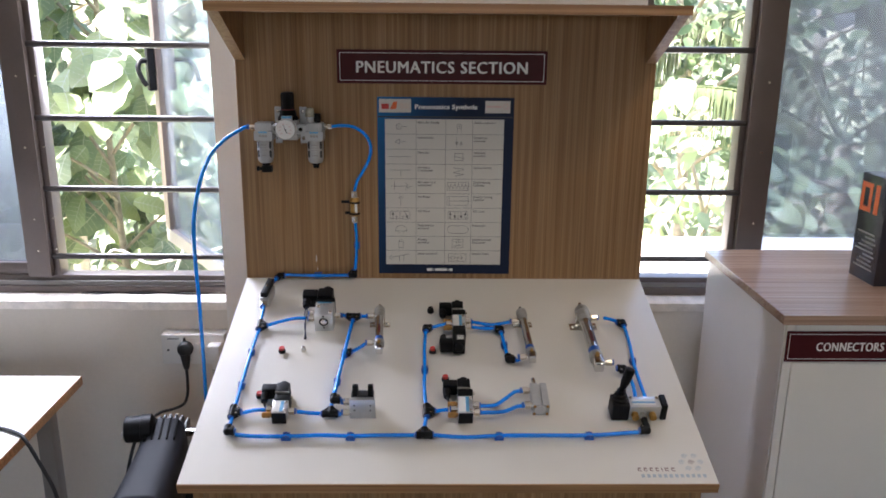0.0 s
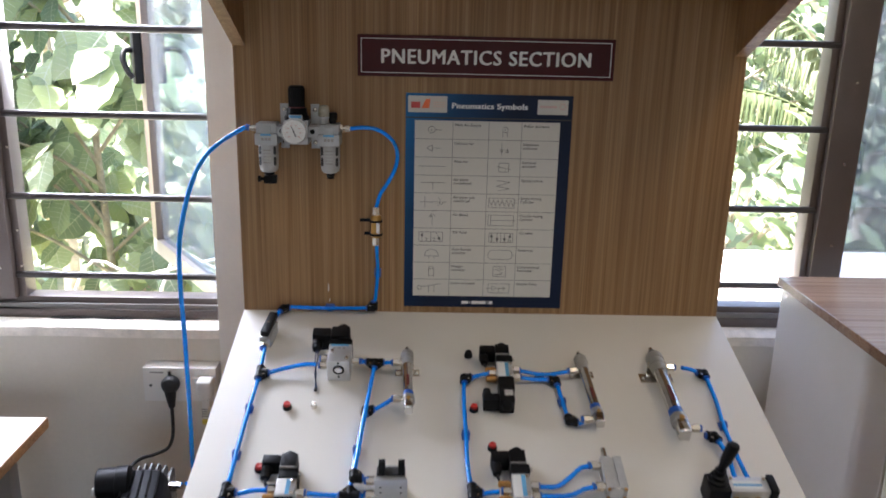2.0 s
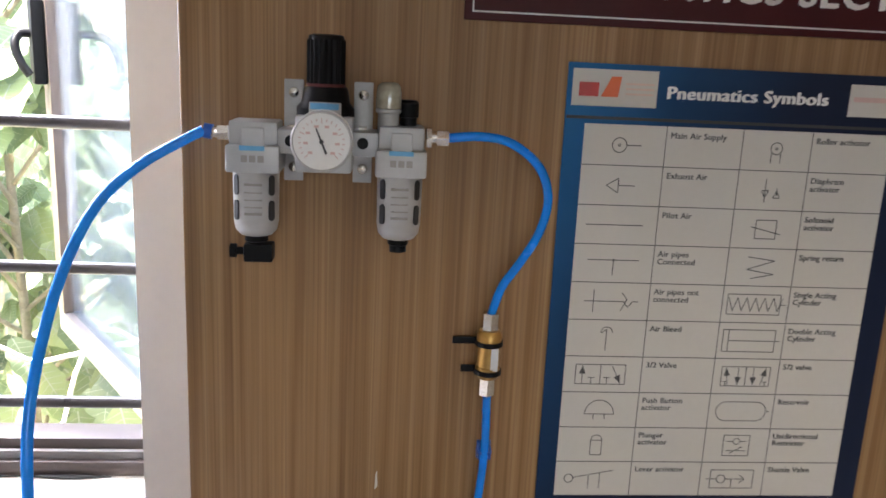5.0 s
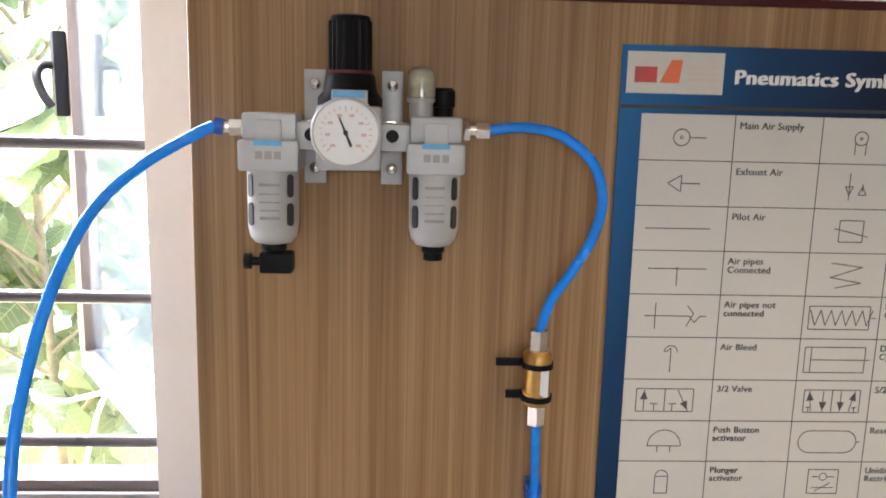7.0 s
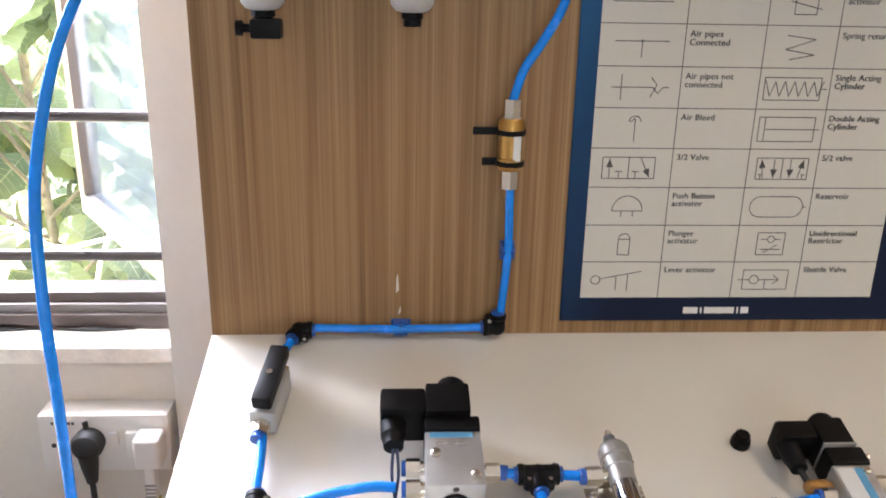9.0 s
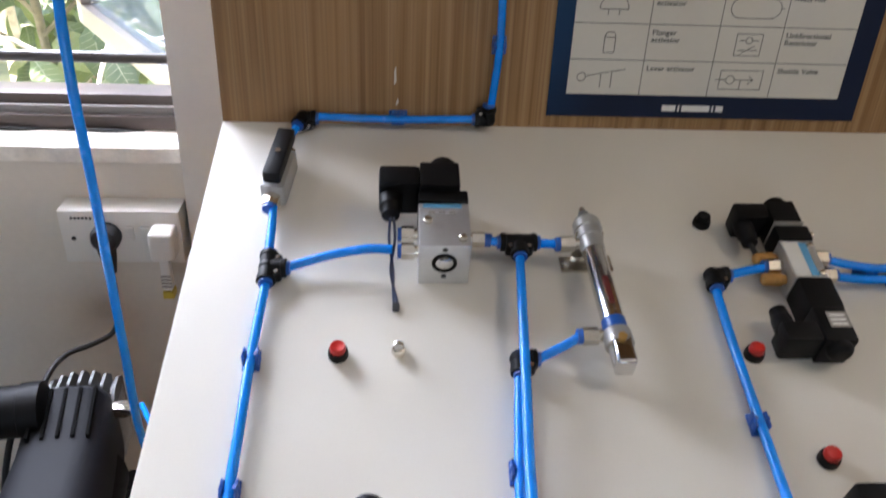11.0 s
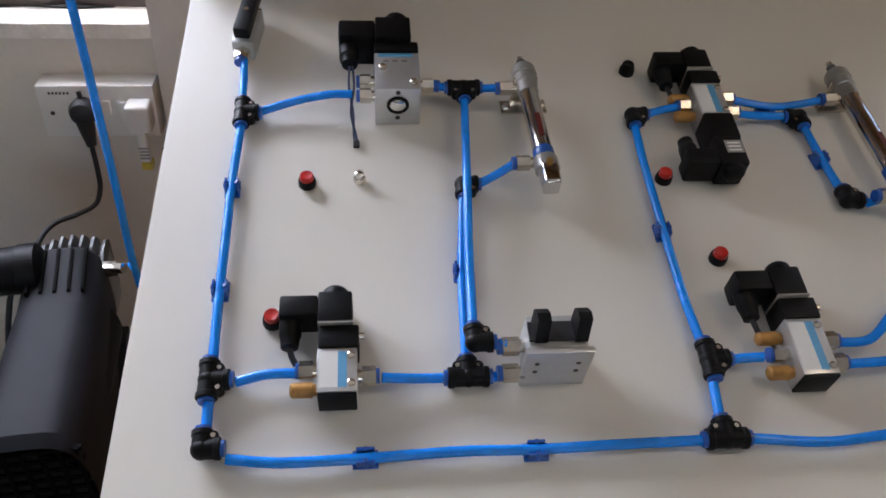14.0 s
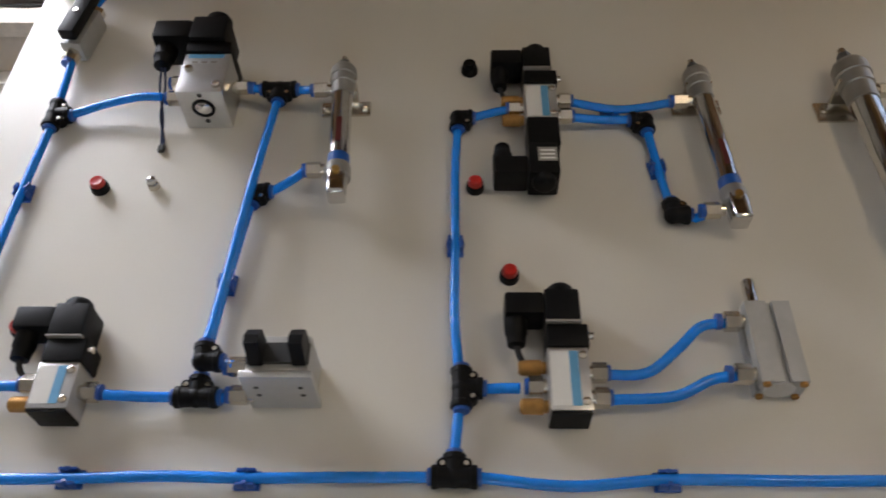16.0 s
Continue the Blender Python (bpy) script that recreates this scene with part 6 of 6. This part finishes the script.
def palm(base, height, seed, starts):
    rng = random.Random(seed)
    t = thing("palm_tree", pose(*base), "coconut palm with drooping yellow-green fronds", "tree", "trees outside")
    tr = bmesh.new()
    sweep(tr, [(0, 0, 0), (0.05, 0, height * 0.5), (0, 0, height)], lambda s: 0.11 * (1 - 0.4 * s), 12, 5)
    part("trunk", tr, M_BARK, t)
    for ang, lift, reach in starts:
        d = Vector((math.cos(radians(ang)), math.sin(radians(ang)), 0))
        pts = smooth_path([Vector((0, 0, height)), Vector((0, 0, height + lift)) + d * reach * 0.35, Vector((0, 0, height + lift * 1.05)) + d * reach * 0.7, Vector((0, 0, height + lift * 0.5)) + d * reach], 12)
        fr = part("rachis", sweep(bmesh.new(), pts[::6], lambda s: 0.014 * (1 - 0.8 * s) + 0.002, 7, 4), M_FROND, t)
        vs, fs = [], []
        side = d.cross(Vector((0, 0, 1)))
        for k, p in enumerate(pts[4:]):
            for s in (-1, 1):
                for q in range(4):
                    L = 0.64 * math.sin(math.pi * (0.12 + 0.8 * k / len(pts))) * rng.uniform(0.85, 1.1)
                    o = p + d * (0.25 * q * reach / len(pts))
                    e1 = o + side * s * L * 0.22 + d * 0.05 + Vector((0, 0, -0.10 * L))
                    e2 = o + side * s * L * rng.uniform(0.20, 0.32) + d * 0.08 + Vector((0, 0, -0.85 * L))
                    w = d * 0.009
                    b = len(vs)
                    vs += [tuple(o - w), tuple(o + w), tuple(e1 - w), tuple(e1 + w), tuple(e2)]
                    fs += [(b, b + 1, b + 3, b + 2), (b + 2, b + 3, b + 4)]
        listed("leaflet", vs, fs, M_FROND, fr)
    return t


tree("leafy_shrub", (1.75, 3.3, -3.2), 0.75, 0.8, 16, 420, 0.18, 0.11, 0.5, M_LEAF, 31, "leafy green shrub just beyond the terrace", 0.05, 10, low=0.6)
palm((3.2, 4.5, -3.2), 3.95, 4, [(183, 0.40, 2.3), (125, 0.9, 2.0), (90, 0.6, 2.0), (20, 0.4, 2.0), (300, 0.1, 1.5), (60, 0.7, 2.1)])

# bare pale stems reaching up under the left window
for k in range(4):
    a = Vector((-1.35 + 0.28 * k, 1.30 + 0.1 * k, 0.66))
    solo("dry_stem", sweep(bmesh.new(), [(a.x - 0.3, a.y + 0.2, -3.2), (a.x - 0.25, a.y + 0.1, -0.8), tuple(a), tuple(a + Vector((0.22, 0.06, 0.05))), tuple(a + Vector((0.50, 0.02, 0.13 + 0.03 * (k % 2))))], 0.006, 7), M_CONC, "bare pale dry stem outside the window", "stem", "dry stems")
hedge_rng = random.Random(21)
spots = [(Vector((hedge_rng.uniform(-16, 16), hedge_rng.uniform(12, 17), hedge_rng.uniform(-3.2, 1.2) + 1.2 * noise.noise((k * 0.37, 0, 0)))), (0, -1, 0.2)) for k in range(5200)]
vs, fs = leaves(hedge_rng, spots, 0.50, 0.32, 0.4, rows=2)
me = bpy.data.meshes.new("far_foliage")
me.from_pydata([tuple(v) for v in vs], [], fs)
me.materials.append(M_FAR_HAZED)
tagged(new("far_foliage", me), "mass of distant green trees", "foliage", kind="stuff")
